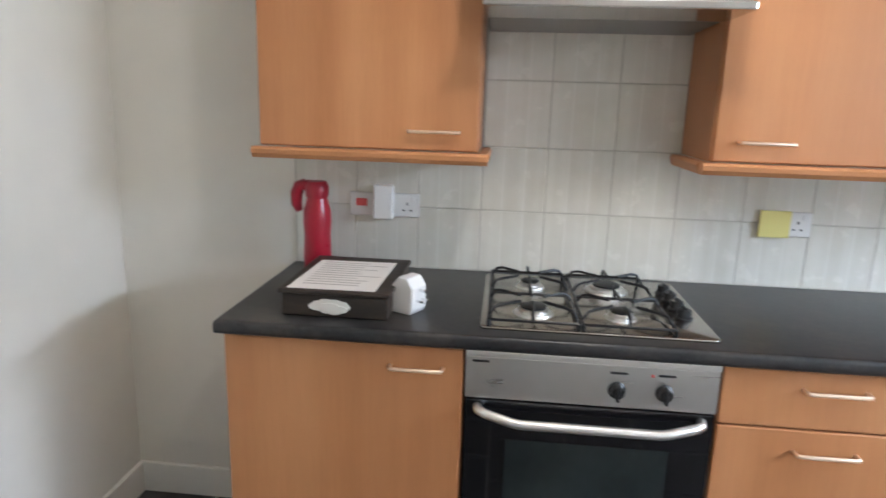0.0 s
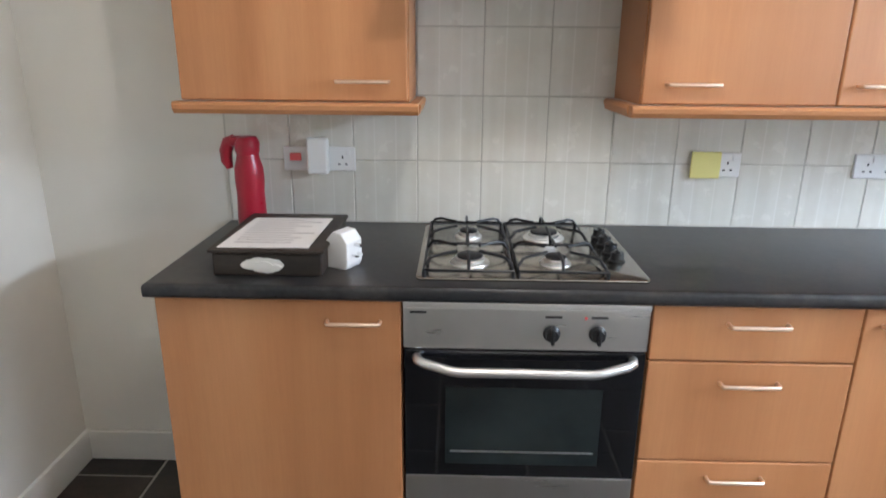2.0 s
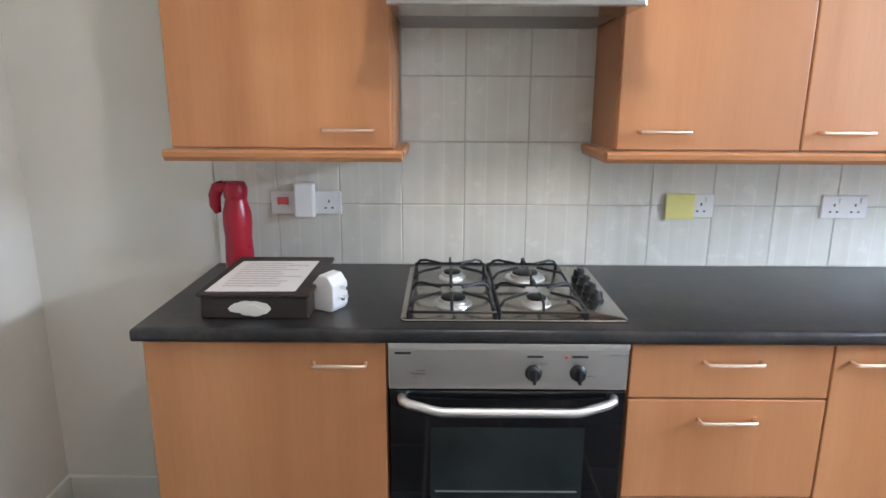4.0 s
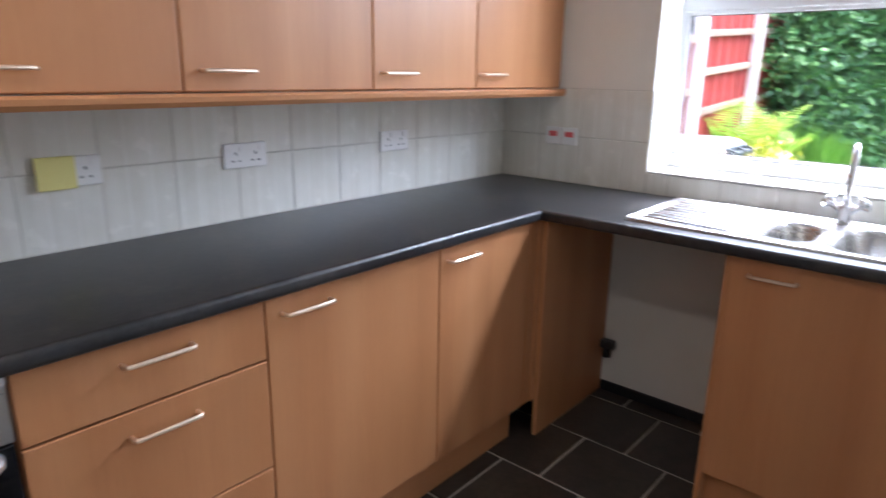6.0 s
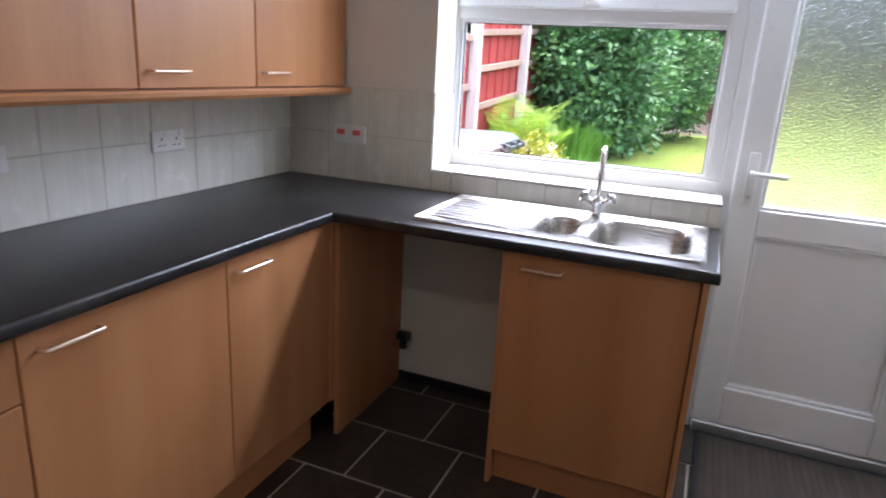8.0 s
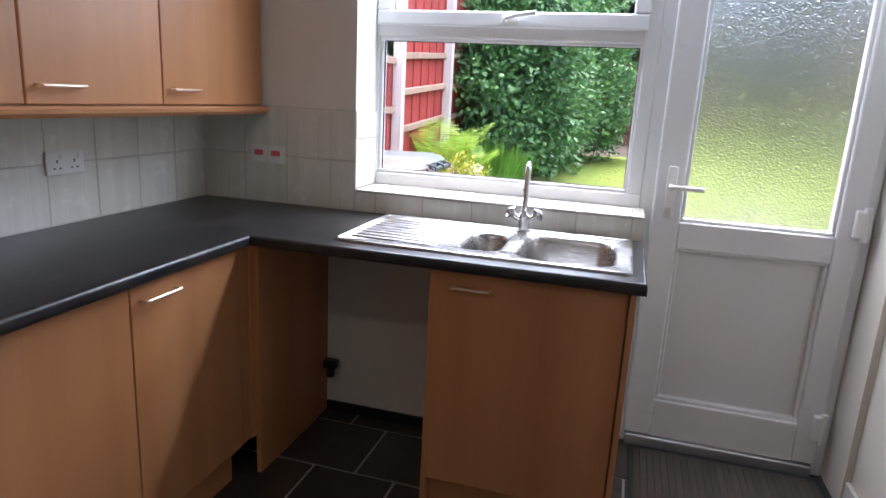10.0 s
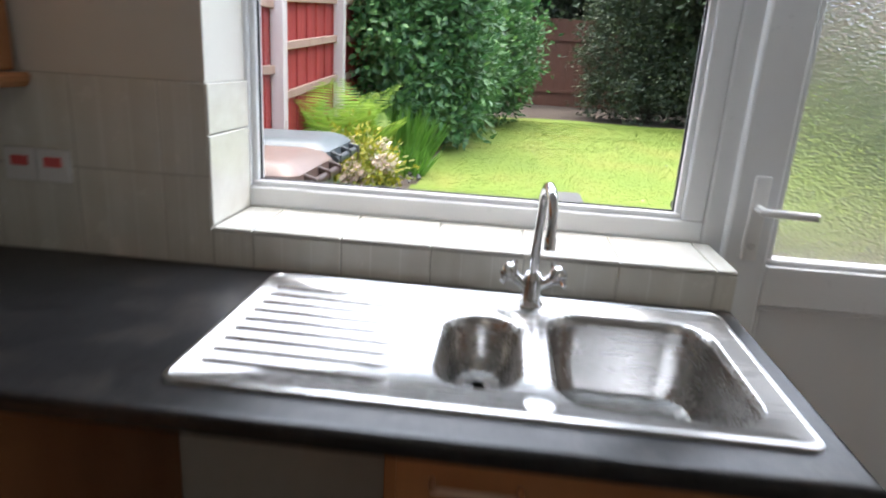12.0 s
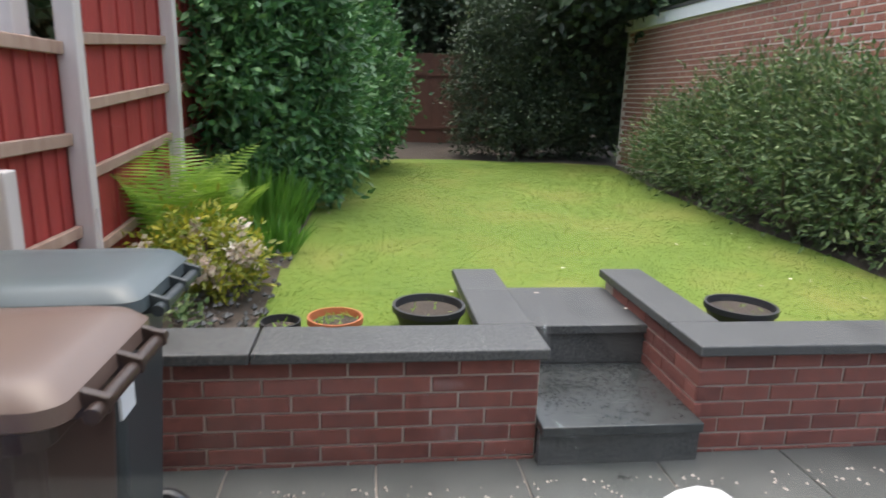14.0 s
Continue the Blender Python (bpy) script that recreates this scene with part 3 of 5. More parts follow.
def base_unit(name, x0, x1, label, fronts, kick=True):
    """fronts: (name, z0, z1, handle x0, x1, z)."""
    u = thing(name, label, "cabinet", ((x0 + x1) / 2, -0.29, 0), "base cabinets")
    c = bmesh.new()
    box(x0, x0 + 0.018, CF, -0.03, KICK, 0.870, bm=c)
    box(x1 - 0.018, x1, CF, -0.03, KICK, 0.870, bm=c)
    box(x0 + 0.018, x1 - 0.018, CF, -0.03, KICK, KICK + 0.018, bm=c)
    box(x0 + 0.018, x1 - 0.018, -0.05, -0.03, KICK + 0.018, 0.870, bm=c)
    box(x0 + 0.018, x1 - 0.018, CF, CF + 0.1, 0.852, 0.870, bm=c)
    part("carcass", c, beech_v, u)
    if kick:
        part("plinth", box(x0, x1, -0.525, -0.509, 0.0, KICK - 0.002), beech_x, u)
    for fname, z0, z1, hx0, hx1, hz in fronts:
        f = part(fname, box(x0 + 0.002, x1 - 0.002, DF, CF - 0.001, z0, z1, 0.0035), beech_v, u)
        bow_handle("handle", hx0, hx1, DF, hz, f)
    return u


base_unit("base_cabinet", 0.0, 0.6, "beech-effect base cabinet with one door, beside the oven", [("door", KICK, DTOP, 0.42, 0.548, 0.812)])
base_unit("drawer_cabinet", 1.2, 1.7, "beech-effect cabinet with three drawers beside the oven",
          [("drawer_front", 0.722, DTOP, 1.382, 1.522, 0.820), ("drawer_front", 0.441, 0.718, 1.382, 1.522, 0.664), ("drawer_front", KICK, 0.437, 1.382, 1.522, 0.392)])
base_unit("base_cabinet", 1.7, 2.3, "wide beech-effect base cabinet with one door", [("door", KICK, DTOP, 1.745, 1.885, 0.822)])
base_unit("base_cabinet", 2.3, 2.785, "narrower beech-effect base cabinet beside the corner", [("door", KICK, DTOP, 2.335, 2.475, 0.822)])

corner = thing("corner_panel", "beech-effect corner post and full-depth panel beside the appliance gap", "panel", (2.9, -0.58, 0))
part("corner_post", box(2.787, 2.836, DF + 0.001, -0.53, KICK, 0.870, 0.004), beech_v, corner)
part("filler", box(2.837, 2.872, -0.5815, -0.53, KICK, 0.870, 0.002), beech_v, corner)
part("side_panel", box(2.858, WIN - 0.004, -0.600, -0.582, 0.0, 0.870, 0.002), beech_v, corner)

sinkcab = thing("sink_cabinet", "beech-effect cabinet with one door under the sink", "cabinet", (3.1, -1.53, 0), "base cabinets")
SY0, SY1, SF = -1.835, -1.215, 2.85
part("side_panel", box(SF - 0.002, WIN - 0.004, SY1 - 0.018, SY1, 0.0, 0.870, 0.002), beech_v, sinkcab)
part("end_panel", box(SF - 0.012, WIN - 0.004, SY0, SY0 + 0.018, 0.0, 0.870, 0.002), beech_v, sinkcab)
part("bottom", box(SF + 0.02, WIN - 0.004, SY0 + 0.018, SY1 - 0.018, KICK - 0.018, KICK), beech_y, sinkcab)
part("plinth", box(SF + 0.045, SF + 0.061, SY0 + 0.018, SY1 - 0.018, 0.0, KICK - 0.02), beech_y, sinkcab)
dr = part("door", box(SF, SF + 0.018, SY0 + 0.021, SY1 - 0.003, 0.135, DTOP, 0.0035), beech_v, sinkcab)
bow_handle("handle", -1.41, -1.285, SF, 0.818, dr, "y")

# worktop: one L with a rolled front edge
wk = bmesh.new()
outline = [(-0.012, -0.0005), (-0.012, -0.604), (2.806, -0.604), (2.806, -1.858), (3.397, -1.858), (3.397, -0.0005)]
prism(outline, 0.872, WT, wk)
es = [e for e in wk.edges if all(v.co.z > 0.9 for v in e.verts) and not all(v.co.y > -0.01 for v in e.verts) and not all(v.co.x > 3.39 for v in e.verts)]
es += [e for e in wk.edges if all(v.co.z < 0.88 for v in e.verts) and (all(abs(v.co.y + 0.604) < 0.01 for v in e.verts) or all(abs(v.co.x - 2.806) < 0.01 for v in e.verts))]
bmesh.ops.bevel(wk, geom=es, offset=0.012, segments=4, profile=0.5, affect="EDGES")
# the opening that the sink's bowls hang through
hole = rounded(2.900, 3.345, -1.790, -1.235, 0.03, 3)
top_h = [wk.verts.new((a, b, WT)) for a, b in hole]
low_h = [wk.verts.new((a, b, 0.872)) for a, b in hole]
for lp, z in ((top_h, WT), (low_h, 0.872)):
    cap = max((f for f in wk.faces if all(abs(v.co.z - z) < 0.0005 for v in f.verts)), key=lambda f: f.calc_area())
    rim = list(cap.edges)
    bmesh.ops.delete(wk, geom=[cap], context="FACES_ONLY")
    rim += [wk.edges.new((lp[k], lp[(k + 1) % len(lp)])) for k in range(len(lp))]
    bmesh.ops.triangle_fill(wk, use_beauty=True, use_dissolve=False, edges=rim)
for k in range(len(top_h)):
    n = (k + 1) % len(top_h)
    wk.faces.new((top_h[k], low_h[k], low_h[n], top_h[n]))
bmesh.ops.recalc_face_normals(wk, faces=wk.faces)
worktop = single("worktop", wk, worktop_mat, "L-shaped dark slate-effect laminate worktop with a rolled edge", "worktop", smooth=True)

# ---- oven ----
oven = thing("oven", "built-in single oven, steel fascia and black glass door", "oven", (0.9, -0.3, 0.29))
part("body", box(0.606, 1.194, -0.556, -0.04, 0.295, 0.866), black_enamel, oven)
fas = part("control_panel", box(0.604, 1.196, -0.580, -0.557, 0.744, 0.852, 0.003), steel_x, oven, "brushed steel fascia")
part("top_trim", box(0.604, 1.196, -0.586, -0.557, 0.853, 0.868, 0.003), alu_mat, oven)
for x in (0.962, 1.072):
    kb = lathe([(0.021, 0.0), (0.021, 0.004), (0.016, 0.008), (0.015, 0.022), (0.0, 0.022)], (x, -0.580, 0.790), sides=20, axis="y")
    box(x - 0.004, x + 0.004, -0.612, -0.588, 0.771, 0.809, 0.002, kb)
    part("knob", kb, black_plastic, fas, "black control knob", True)
part("lamp", lathe([(0.004, 0.0), (0.004, 0.003), (0.0, 0.004)], (1.042, -0.580, 0.831), sides=10, axis="y"), red_rocker_mat, fas, "tiny red indicator")
for x0, x1, z in ((0.62, 0.66, 0.840), (0.945, 0.985, 0.832), (1.055, 1.095, 0.832)):
    part("mark", box(x0, x1, -0.5805, -0.5795, z - 0.003, z + 0.003), dark_hole_mat, fas, "small dark printed mark")
dv = part("door", box(0.606, 1.194, -0.580, -0.557, 0.382, 0.741, 0.003), oven_glass, oven, "black glass drop-down door")
part("inner_window", box(0.708, 1.098, -0.5815, -0.5795, 0.42, 0.640), oven_window, dv, "smoky viewing window")
hp = [(0.636, -0.580, 0.722), (0.640, -0.600, 0.722), (0.655, -0.612, 0.720), (0.72, -0.626, 0.708), (0.74, -0.628, 0.706), (1.06, -0.628, 0.706), (1.08, -0.626, 0.708), (1.145, -0.612, 0.720), (1.160, -0.600, 0.722), (1.164, -0.580, 0.722)]
part("handle", tube(hp, 0.0115, sides=12), alu_mat, dv, "satin aluminium bar handle", True)
part("shelf", box(0.72, 1.086, -0.583, -0.5818, 0.456, 0.460), alu_mat, dv, "wire shelf behind the glass")
part("lower_trim", box(0.606, 1.194, -0.578, -0.557, 0.294, 0.380, 0.002), steel_x, oven, "brushed steel lower strip")
ovp = thing("oven_housing", "beech-effect panel and plinth under the oven", "panel", (0.9, -0.56, 0))
part("filler_panel", box(0.602, 1.198, DF, CF, KICK, 0.288, 0.003), beech_x, ovp)
part("plinth", box(0.6, 1.2, -0.525, -0.509, 0.0, KICK - 0.002), beech_x, ovp)

# ---- hob ----
hob = thing("gas_hob", "steel four-burner gas hob set in the worktop", "hob", (0.915, -0.31, WT))
hb = prism(rounded(0.632, 1.198, -0.553, -0.055, 0.015), WT, WT + 0.008, bevel=0.003)
part("hob_plate", hb, hob_steel, hob, "brushed steel plate", True)
BURN = [(0.765, -0.43, 0.038), (0.985, -0.43, 0.030), (0.765, -0.185, 0.030), (0.985, -0.185, 0.045)]
for bx, by, br in BURN:
    b = part("burner", lathe([(br * 1.35, 0.0), (br * 1.3, 0.004), (br, 0.006), (br, 0.014), (br * 0.92, 0.016), (0.0, 0.016)], (bx, by, WT + 0.008)), alu_mat, hob, "pale metal burner ring", True)
    part("burner_cap", lathe([(br * 0.86, 0.0), (br * 0.86, 0.005), (br * 0.7, 0.008), (0.0, 0.009)], (bx, by, WT + 0.024)), black_enamel, b, "black burner cap", True)
for x0, x1 in ((0.652, 0.868), (0.880, 1.096)):
    g = bmesh.new()
    z, zt, r = WT + 0.022, WT + 0.046, 0.0042
    y0, y1 = -0.540, -0.075
    ym, xm = (y0 + y1) / 2, (x0 + x1) / 2
    tube([(x0, y0, z), (x1, y0, z), (x1, y1, z), (x0, y1, z)], r, g, 6, True)
    tube([(x0, ym, z), (x1, ym, z)], r, g, 6)
    for cy in (-0.43, -0.185):
        for sx in (-1, 1):
            e = x0 if sx < 0 else x1
            for off in (-0.075, 0.075):
                tube([(e, cy + off, z), (e - sx * 0.014, cy + off * 0.92, zt - 0.004), (e - sx * 0.03, cy + off * 0.85, zt), (xm + sx * 0.030, cy + off * 0.32, zt)], r, g, 6)
        for sy, e in ((-1, y0 if cy < -0.3 else ym), (1, ym if cy < -0.3 else y1)):
            tube([(xm, e, z), (xm, e - sy * 0.012, zt - 0.003), (xm, e - sy * 0.03, zt), (xm, cy + sy * 0.028, zt)], r, g, 6)
    for cx, cyy in ((x0, y0), (x1, y0), (x0, y1), (x1, y1)):
        tube([(cx, cyy, z), (cx, cyy, WT + 0.008)], r * 1.2, g, 6)
    part("pan_support", g, black_enamel, hob, "black enamelled pan support", True)
for k in range(4):
    y = -0.175 - 0.075 * k
    kb = lathe([(0.022, 0.0), (0.022, 0.003), (0.018, 0.006), (0.0165, 0.024), (0.0, 0.025)], (1.150, y, WT + 0.008), sides=18)
    box(1.146, 1.154, y - 0.016, y + 0.016, WT + 0.030, WT + 0.038, 0.002, kb)
    part("knob", kb, black_plastic, hob, "black gas knob", True)

# ---- wall cabinets ----
UF, UC, UZ, UT = -0.300, -0.282, 1.310, 2.03


def wall_unit(x0, x1, hx0, hx1, label):
    u = thing("wall_cabinet", label, "cabinet", ((x0 + x1) / 2, -0.15, UZ), "wall cabinets")
    c = bmesh.new()
    box(x0, x0 + 0.018, UC, -0.012, UZ, UT, bm=c)
    box(x1 - 0.018, x1, UC, -0.012, UZ, UT, bm=c)
    box(x0 + 0.018, x1 - 0.018, UC, -0.012, UZ, UZ + 0.018, bm=c)
    box(x0 + 0.018, x1 - 0.018, UC, -0.012, UT - 0.018, UT, bm=c)
    box(x0 + 0.018, x1 - 0.018, -0.024, -0.012, UZ + 0.018, UT - 0.018, bm=c)
    part("carcass", c, beech_v, u)
    d = part("door", box(x0 + 0.002, x1 - 0.002, UF, UC - 0.001, UZ + 0.002, UT - 0.002, 0.0045), beech_v, u)
    bow_handle("handle", hx0, hx1, UF, 1.362, d)


wall_unit(0.0, 0.6, 0.415, 0.548, "beech-effect wall cabinet beside the cooker hood, over the box")
wall_unit(1.2, 1.7, 1.262, 1.395, "beech-effect wall cabinet beside the cooker hood")
wall_unit(1.7, 2.3, 1.745, 1.885, "wide beech-effect wall cabinet")
wall_unit(2.3, 2.8, 2.335, 2.475, "narrower beech-effect wall cabinet over the worktop")
wall_unit(2.8, 3.385, 2.83, 2.965, "beech-effect wall cabinet in the corner by the window wall")


def pelmet(x0, x1, end0, end1, label):
    """A moulded strip under the wall cabinets that returns to the wall."""
    t = thing("pelmet", label, "pelmet", ((x0 + x1) / 2, UF, UZ - 0.032))
    prof = [(0.0, UZ - 0.0015), (-0.032, UZ - 0.0015), (-0.038, UZ - 0.008), (-0.036, UZ - 0.02), (-0.026, UZ - 0.032), (0.0, UZ - 0.032)]
    part("front_moulding", prism([(UF + a + 0.012, z) for a, z in prof], x0, x1, axis="x"), beech_x, t)
    for on, x, s in ((end0, x0, 1), (end1, x1, -1)):
        if on:
            side = [(x + s * 0.024, UZ - 0.0015), (x, UZ - 0.0015), (x - s * 0.006, UZ - 0.01), (x, UZ - 0.032), (x + s * 0.024, UZ - 0.032)]
            part("return_moulding", prism(side, UF + 0.0125, -0.012, axis="y"), beech_y, t)
    return t


pelmet(-0.014, 0.626, False, True, "beech-effect moulded strip under the single wall cabinet")
pelmet(1.174, 3.394, True, False, "beech-effect moulded strip under the run of wall cabinets")

# ---- cooker hood ----
hood = thing("cooker_hood", "brushed steel cooker hood between the wall cabinets", "cooker hood", (0.9, -0.25, 1.65))
part("body", prism([(-0.012, 1.672), (-0.475, 1.672), (-0.455, 1.70), (-0.43, 2.03), (-0.012, 2.03)], 0.607, 1.193, axis="x"), hood_steel, hood, "brushed steel front")
part("visor", box(0.604, 1.196, -0.505, -0.300, 1.652, 1.671, 0.004), hood_steel, hood, "thin metal visor lip")
part("filter", prism([(-0.012, 1.650), (-0.012, 1.672), (-0.300, 1.672), (-0.300, 1.655)], 0.612, 1.188, axis="x"), filter_steel, hood, "metal grease filter")

# ---- sink ----
sink = thing("kitchen_sink", "steel inset sink, drainer, half bowl and main bowl", "sink", (3.12, -1.34, WT))
SX0, SX1, SA, SB = 2.878, 3.362, -1.815, -0.868
BOWLS = [(2.945, 3.240, -1.408, -1.258, 0.062, 0.11), (2.915, 3.292, -1.772, -1.450, 0.075, 0.16)]
DECK = WT + 0.006


def bowl(x0, x1, y0, y1, r, depth, bm):
    steps = [(0.0, 0.0), (0.006, -0.004), (0.012, -0.02), (0.02, -depth * 0.7), (0.035, -depth * 0.93), (0.06, -depth)]
    rings = []
    for inset, dz in steps:
        ol = rounded(x0 + inset, x1 - inset, y0 + inset, y1 - inset, max(r - inset * 0.5, 0.02), 6)
        rings.append([bm.verts.new((a, b, DECK + dz)) for a, b in ol])
    n = len(rings[0])
    for a, b in zip(rings, rings[1:]):
        for k in range(n):
            bm.faces.new((a[k], b[k], b[(k + 1) % n], a[(k + 1) % n]))
    bm.faces.new(rings[-1])
    return rings[0]


sb = bmesh.new()
outer = [sb.verts.new((a, b, DECK)) for a, b in rounded(SX0 + 0.010, SX1 - 0.010, SA + 0.010, SB - 0.010, 0.02, 6)]
loops = [outer]
for x0, x1, y0, y1, r, d in BOWLS:
    loops.append(bowl(x0, x1, y0, y1, r, d, sb))
edges = []
for lp in loops:
    for k in range(len(lp)):
        e = sb.edges.get((lp[k], lp[(k + 1) % len(lp)]))
        edges.append(e or sb.edges.new((lp[k], lp[(k + 1) % len(lp)])))
bmesh.ops.triangle_fill(sb, use_beauty=True, use_dissolve=False, edges=edges)
rims = []
for off, z in ((0.006, DECK + 0.003), (0.0, DECK + 0.002), (-0.002, WT + 0.0005)):
    rims.append([sb.verts.new((a, b, z)) for a, b in rounded(SX0 + off, SX1 - off, SA + off, SB - off, 0.022, 6)])
prev = outer
for rg in rims:
    n = len(rg)
    for k in range(n):
        sb.faces.new((prev[k], prev[(k + 1) % n], rg[(k + 1) % n], rg[k]))
    prev = rg
bmesh.ops.recalc_face_normals(sb, faces=sb.faces)
part("sink_top", sb, steel_sink, sink, "brushed stainless steel", True)
for k in range(9):
    x = 2.945 + 0.042 * k
    rb = tube([(x, -0.905, DECK + 0.0005), (x, -0.92, DECK + 0.002), (x, -1.17, DECK + 0.001), (x, -1.20, DECK - 0.002)], 0.004, sides=8)
    part("drainer_rib", rb, steel_sink, sink, smooth=True)
part("tap_hole_cover", lathe([(0.024, 0.0), (0.023, 0.003), (0.014, 0.005), (0.0, 0.006)], (2.912, -1.428, DECK)), steel_sink, sink, "round steel cover", True)
for (bx, by, d) in ((3.06, -1.333, 0.11), (3.06, -1.611, 0.16)):
    part("waste", lathe([(0.040, 0.002), (0.036, 0.004), (0.026, 0.002), (0.018, -0.001), (0.0, -0.001)], (bx, by, DECK - d)), chrome, sink, "round chrome waste", True)

strainer = thing("sink_strainer", "chrome basket strainer and black plug lying in the half bowl", "strainer", (3.03, -1.34, DECK - 0.108))
st = lathe([(0.030, 0.0), (0.036, 0.014), (0.040, 0.016), (0.041, 0.018), (0.034, 0.015), (0.0, 0.010)], (3.02, -1.355, DECK - 0.104))
part("basket", st, chrome, strainer, smooth=True)
part("plug", lathe([(0.020, 0.0), (0.024, 0.012), (0.012, 0.016), (0.010, 0.03), (0.0, 0.032)], (3.075, -1.318, DECK - 0.100)), black_plastic, strainer, "black rubber plug", True)

# ---- tap ----
tap = thing("mixer_tap", "chrome mixer tap with a swan neck and two cross-head knobs", "tap", (3.312, -1.425, DECK))
TX, TY = 3.312, -1.425
bd = lathe([(0.026, 0.0), (0.026, 0.004), (0.019, 0.012), (0.018, 0.05), (0.021, 0.06), (0.015, 0.072), (0.0, 0.075)], (TX, TY, DECK))
part("body", bd, chrome, tap, smooth=True)
neck = [(TX, TY, DECK + 0.06), (TX, TY, DECK + 0.11), (TX - 0.003, TY - 0.002, DECK + 0.16)]
for k in range(9):
    a = math.pi * k / 8
    r = 0.052
    d = Vector((-0.993, -0.12, 0))
    p = Vector((TX - 0.006, TY - 0.004, DECK + 0.205)) + d * (r - r * math.cos(a)) + Vector((0, 0, r * math.sin(a)))
    neck.append(tuple(p))
endp = Vector(neck[-1])
neck.append((endp.x, endp.y, endp.z - 0.045))
part("spout", tube(neck, 0.0098, sides=14), chrome, tap, smooth=True)
part("nozzle", lathe([(0.0115, 0.0), (0.0115, 0.022), (0.010, 0.024)], (endp.x, endp.y, endp.z - 0.052), sides=16), chrome, tap, smooth=True)
for s in (-1, 1):
    d = Vector((0, s * 0.80, 0.60)).normalized()
    c0 = Vector((TX, TY, DECK + 0.032))
    part("valve", tube([c0, c0 + d * 0.05], 0.011, sides=12), chrome, tap, smooth=True)
    kb = tube([c0 + d * 0.046, c0 + d * 0.052, c0 + d * 0.066, c0 + d * 0.076, c0 + d * 0.079], 0.02, sides=14, radii=[0.012, 0.017, 0.0185, 0.014, 0.006])
    o1 = d.orthogonal().normalized()
    o2 = d.cross(o1)
    for o in (o1, o2):
        tube([c0 + d * 0.062 - o * 0.027, c0 + d * 0.062 + o * 0.027], 0.0065, kb, 8)
    part("knob", kb, chrome, tap, "chrome cross-head knob", True)

# ---- switches and sockets ----
def fitting(name, label, category, x0, x1, z0, z1, kind, group=""):
    """Accessory plates on the cooker wall. kind: socket, double, switch."""
    t = thing(name, label, category, ((x0 + x1) / 2, 0, (z0 + z1) / 2), group)
    part("plate", box(x0, x1, -0.018, -0.0075, z0, z1, 0.003), white_plastic, t)
    if kind == "switch":
        part("rocker", box((x0 + x1) / 2 - 0.018, (x0 + x1) / 2 + 0.018, -0.0225, -0.017, (z0 + z1) / 2 - 0.006, (z0 + z1) / 2 + 0.018, 0.002), red_rocker_mat, t, "red rocker")
    else:
        cs = [(x0 + x1) / 2] if kind == "socket" else [x0 + (x1 - x0) * 0.27, x0 + (x1 - x0) * 0.73]
        for c in cs:
            zc = (z0 + z1) / 2 - 0.008
            for dx, dz, w, h in ((0, 0.014, 0.005, 0.009), (-0.011, -0.008, 0.0075, 0.005), (0.011, -0.008, 0.0075, 0.005)):
                part("slot", box(c + dx - w / 2, c + dx + w / 2, -0.0186, -0.0176, zc + dz - h / 2, zc + dz + h / 2), dark_hole_mat, t, "dark socket slot")
            part("rocker", box(c + 0.012, c + 0.024, -0.0215, -0.017, z1 - 0.024, z1 - 0.008, 0.0015), white_plastic, t)
    return t


fitting("fused_switch", "white plate with a red rocker on the tiles", "switch", 0.185, 0.262, 1.078, 1.153, "switch")
fitting("double_socket", "white double socket on the tiles over the box", "socket", 0.264, 0.410, 1.078, 1.153, "double", "sockets")
fitting("double_socket", "white double socket partly under a yellow note", "socket", 1.458, 1.604, 1.074, 1.149, "double", "sockets")
fitting("double_socket", "white double socket on the tiles over the worktop", "socket", 1.952, 2.100, 1.074, 1.149, "double", "sockets")
fitting("double_socket", "white double socket on the tiles near the corner", "socket", 2.597, 2.743, 1.076, 1.151, "double", "sockets")

ad = thing("plug_adapter", "white box plug-in adapter in the socket", "adapter", (0.30, -0.03, 1.12))
part("case", box(0.266, 0.330, -0.056, -0.0185, 1.073, 1.183, 0.006), white_plastic, ad)
part("seam", box(0.2655, 0.3305, -0.036, -0.034, 1.0735, 1.1825), skirting_mat, ad)
note = bmesh.new()
box(1.449, 1.540, -0.026, -0.0195, 1.070, 1.152, 0.002, note)
single("yellow_note", note, yellow_mat, "yellow square note stuck over the socket", "note")

for y0, y1 in ((-0.320, -0.245), (-0.398, -0.323)):
    t = thing("fused_switch", "white plate with a red rocker on the window wall", "switch", (WIN, (y0 + y1) / 2, 1.11), "red switches")
    part("plate", box(WIN - 0.018, WIN - 0.0075, y0, y1, 1.074, 1.148, 0.003), white_plastic, t)
    part("rocker", box(WIN - 0.0225, WIN - 0.017, (y0 + y1) / 2 - 0.02, (y0 + y1) / 2 + 0.02, 1.108, 1.130, 0.002), red_rocker_mat, t, "red rocker")

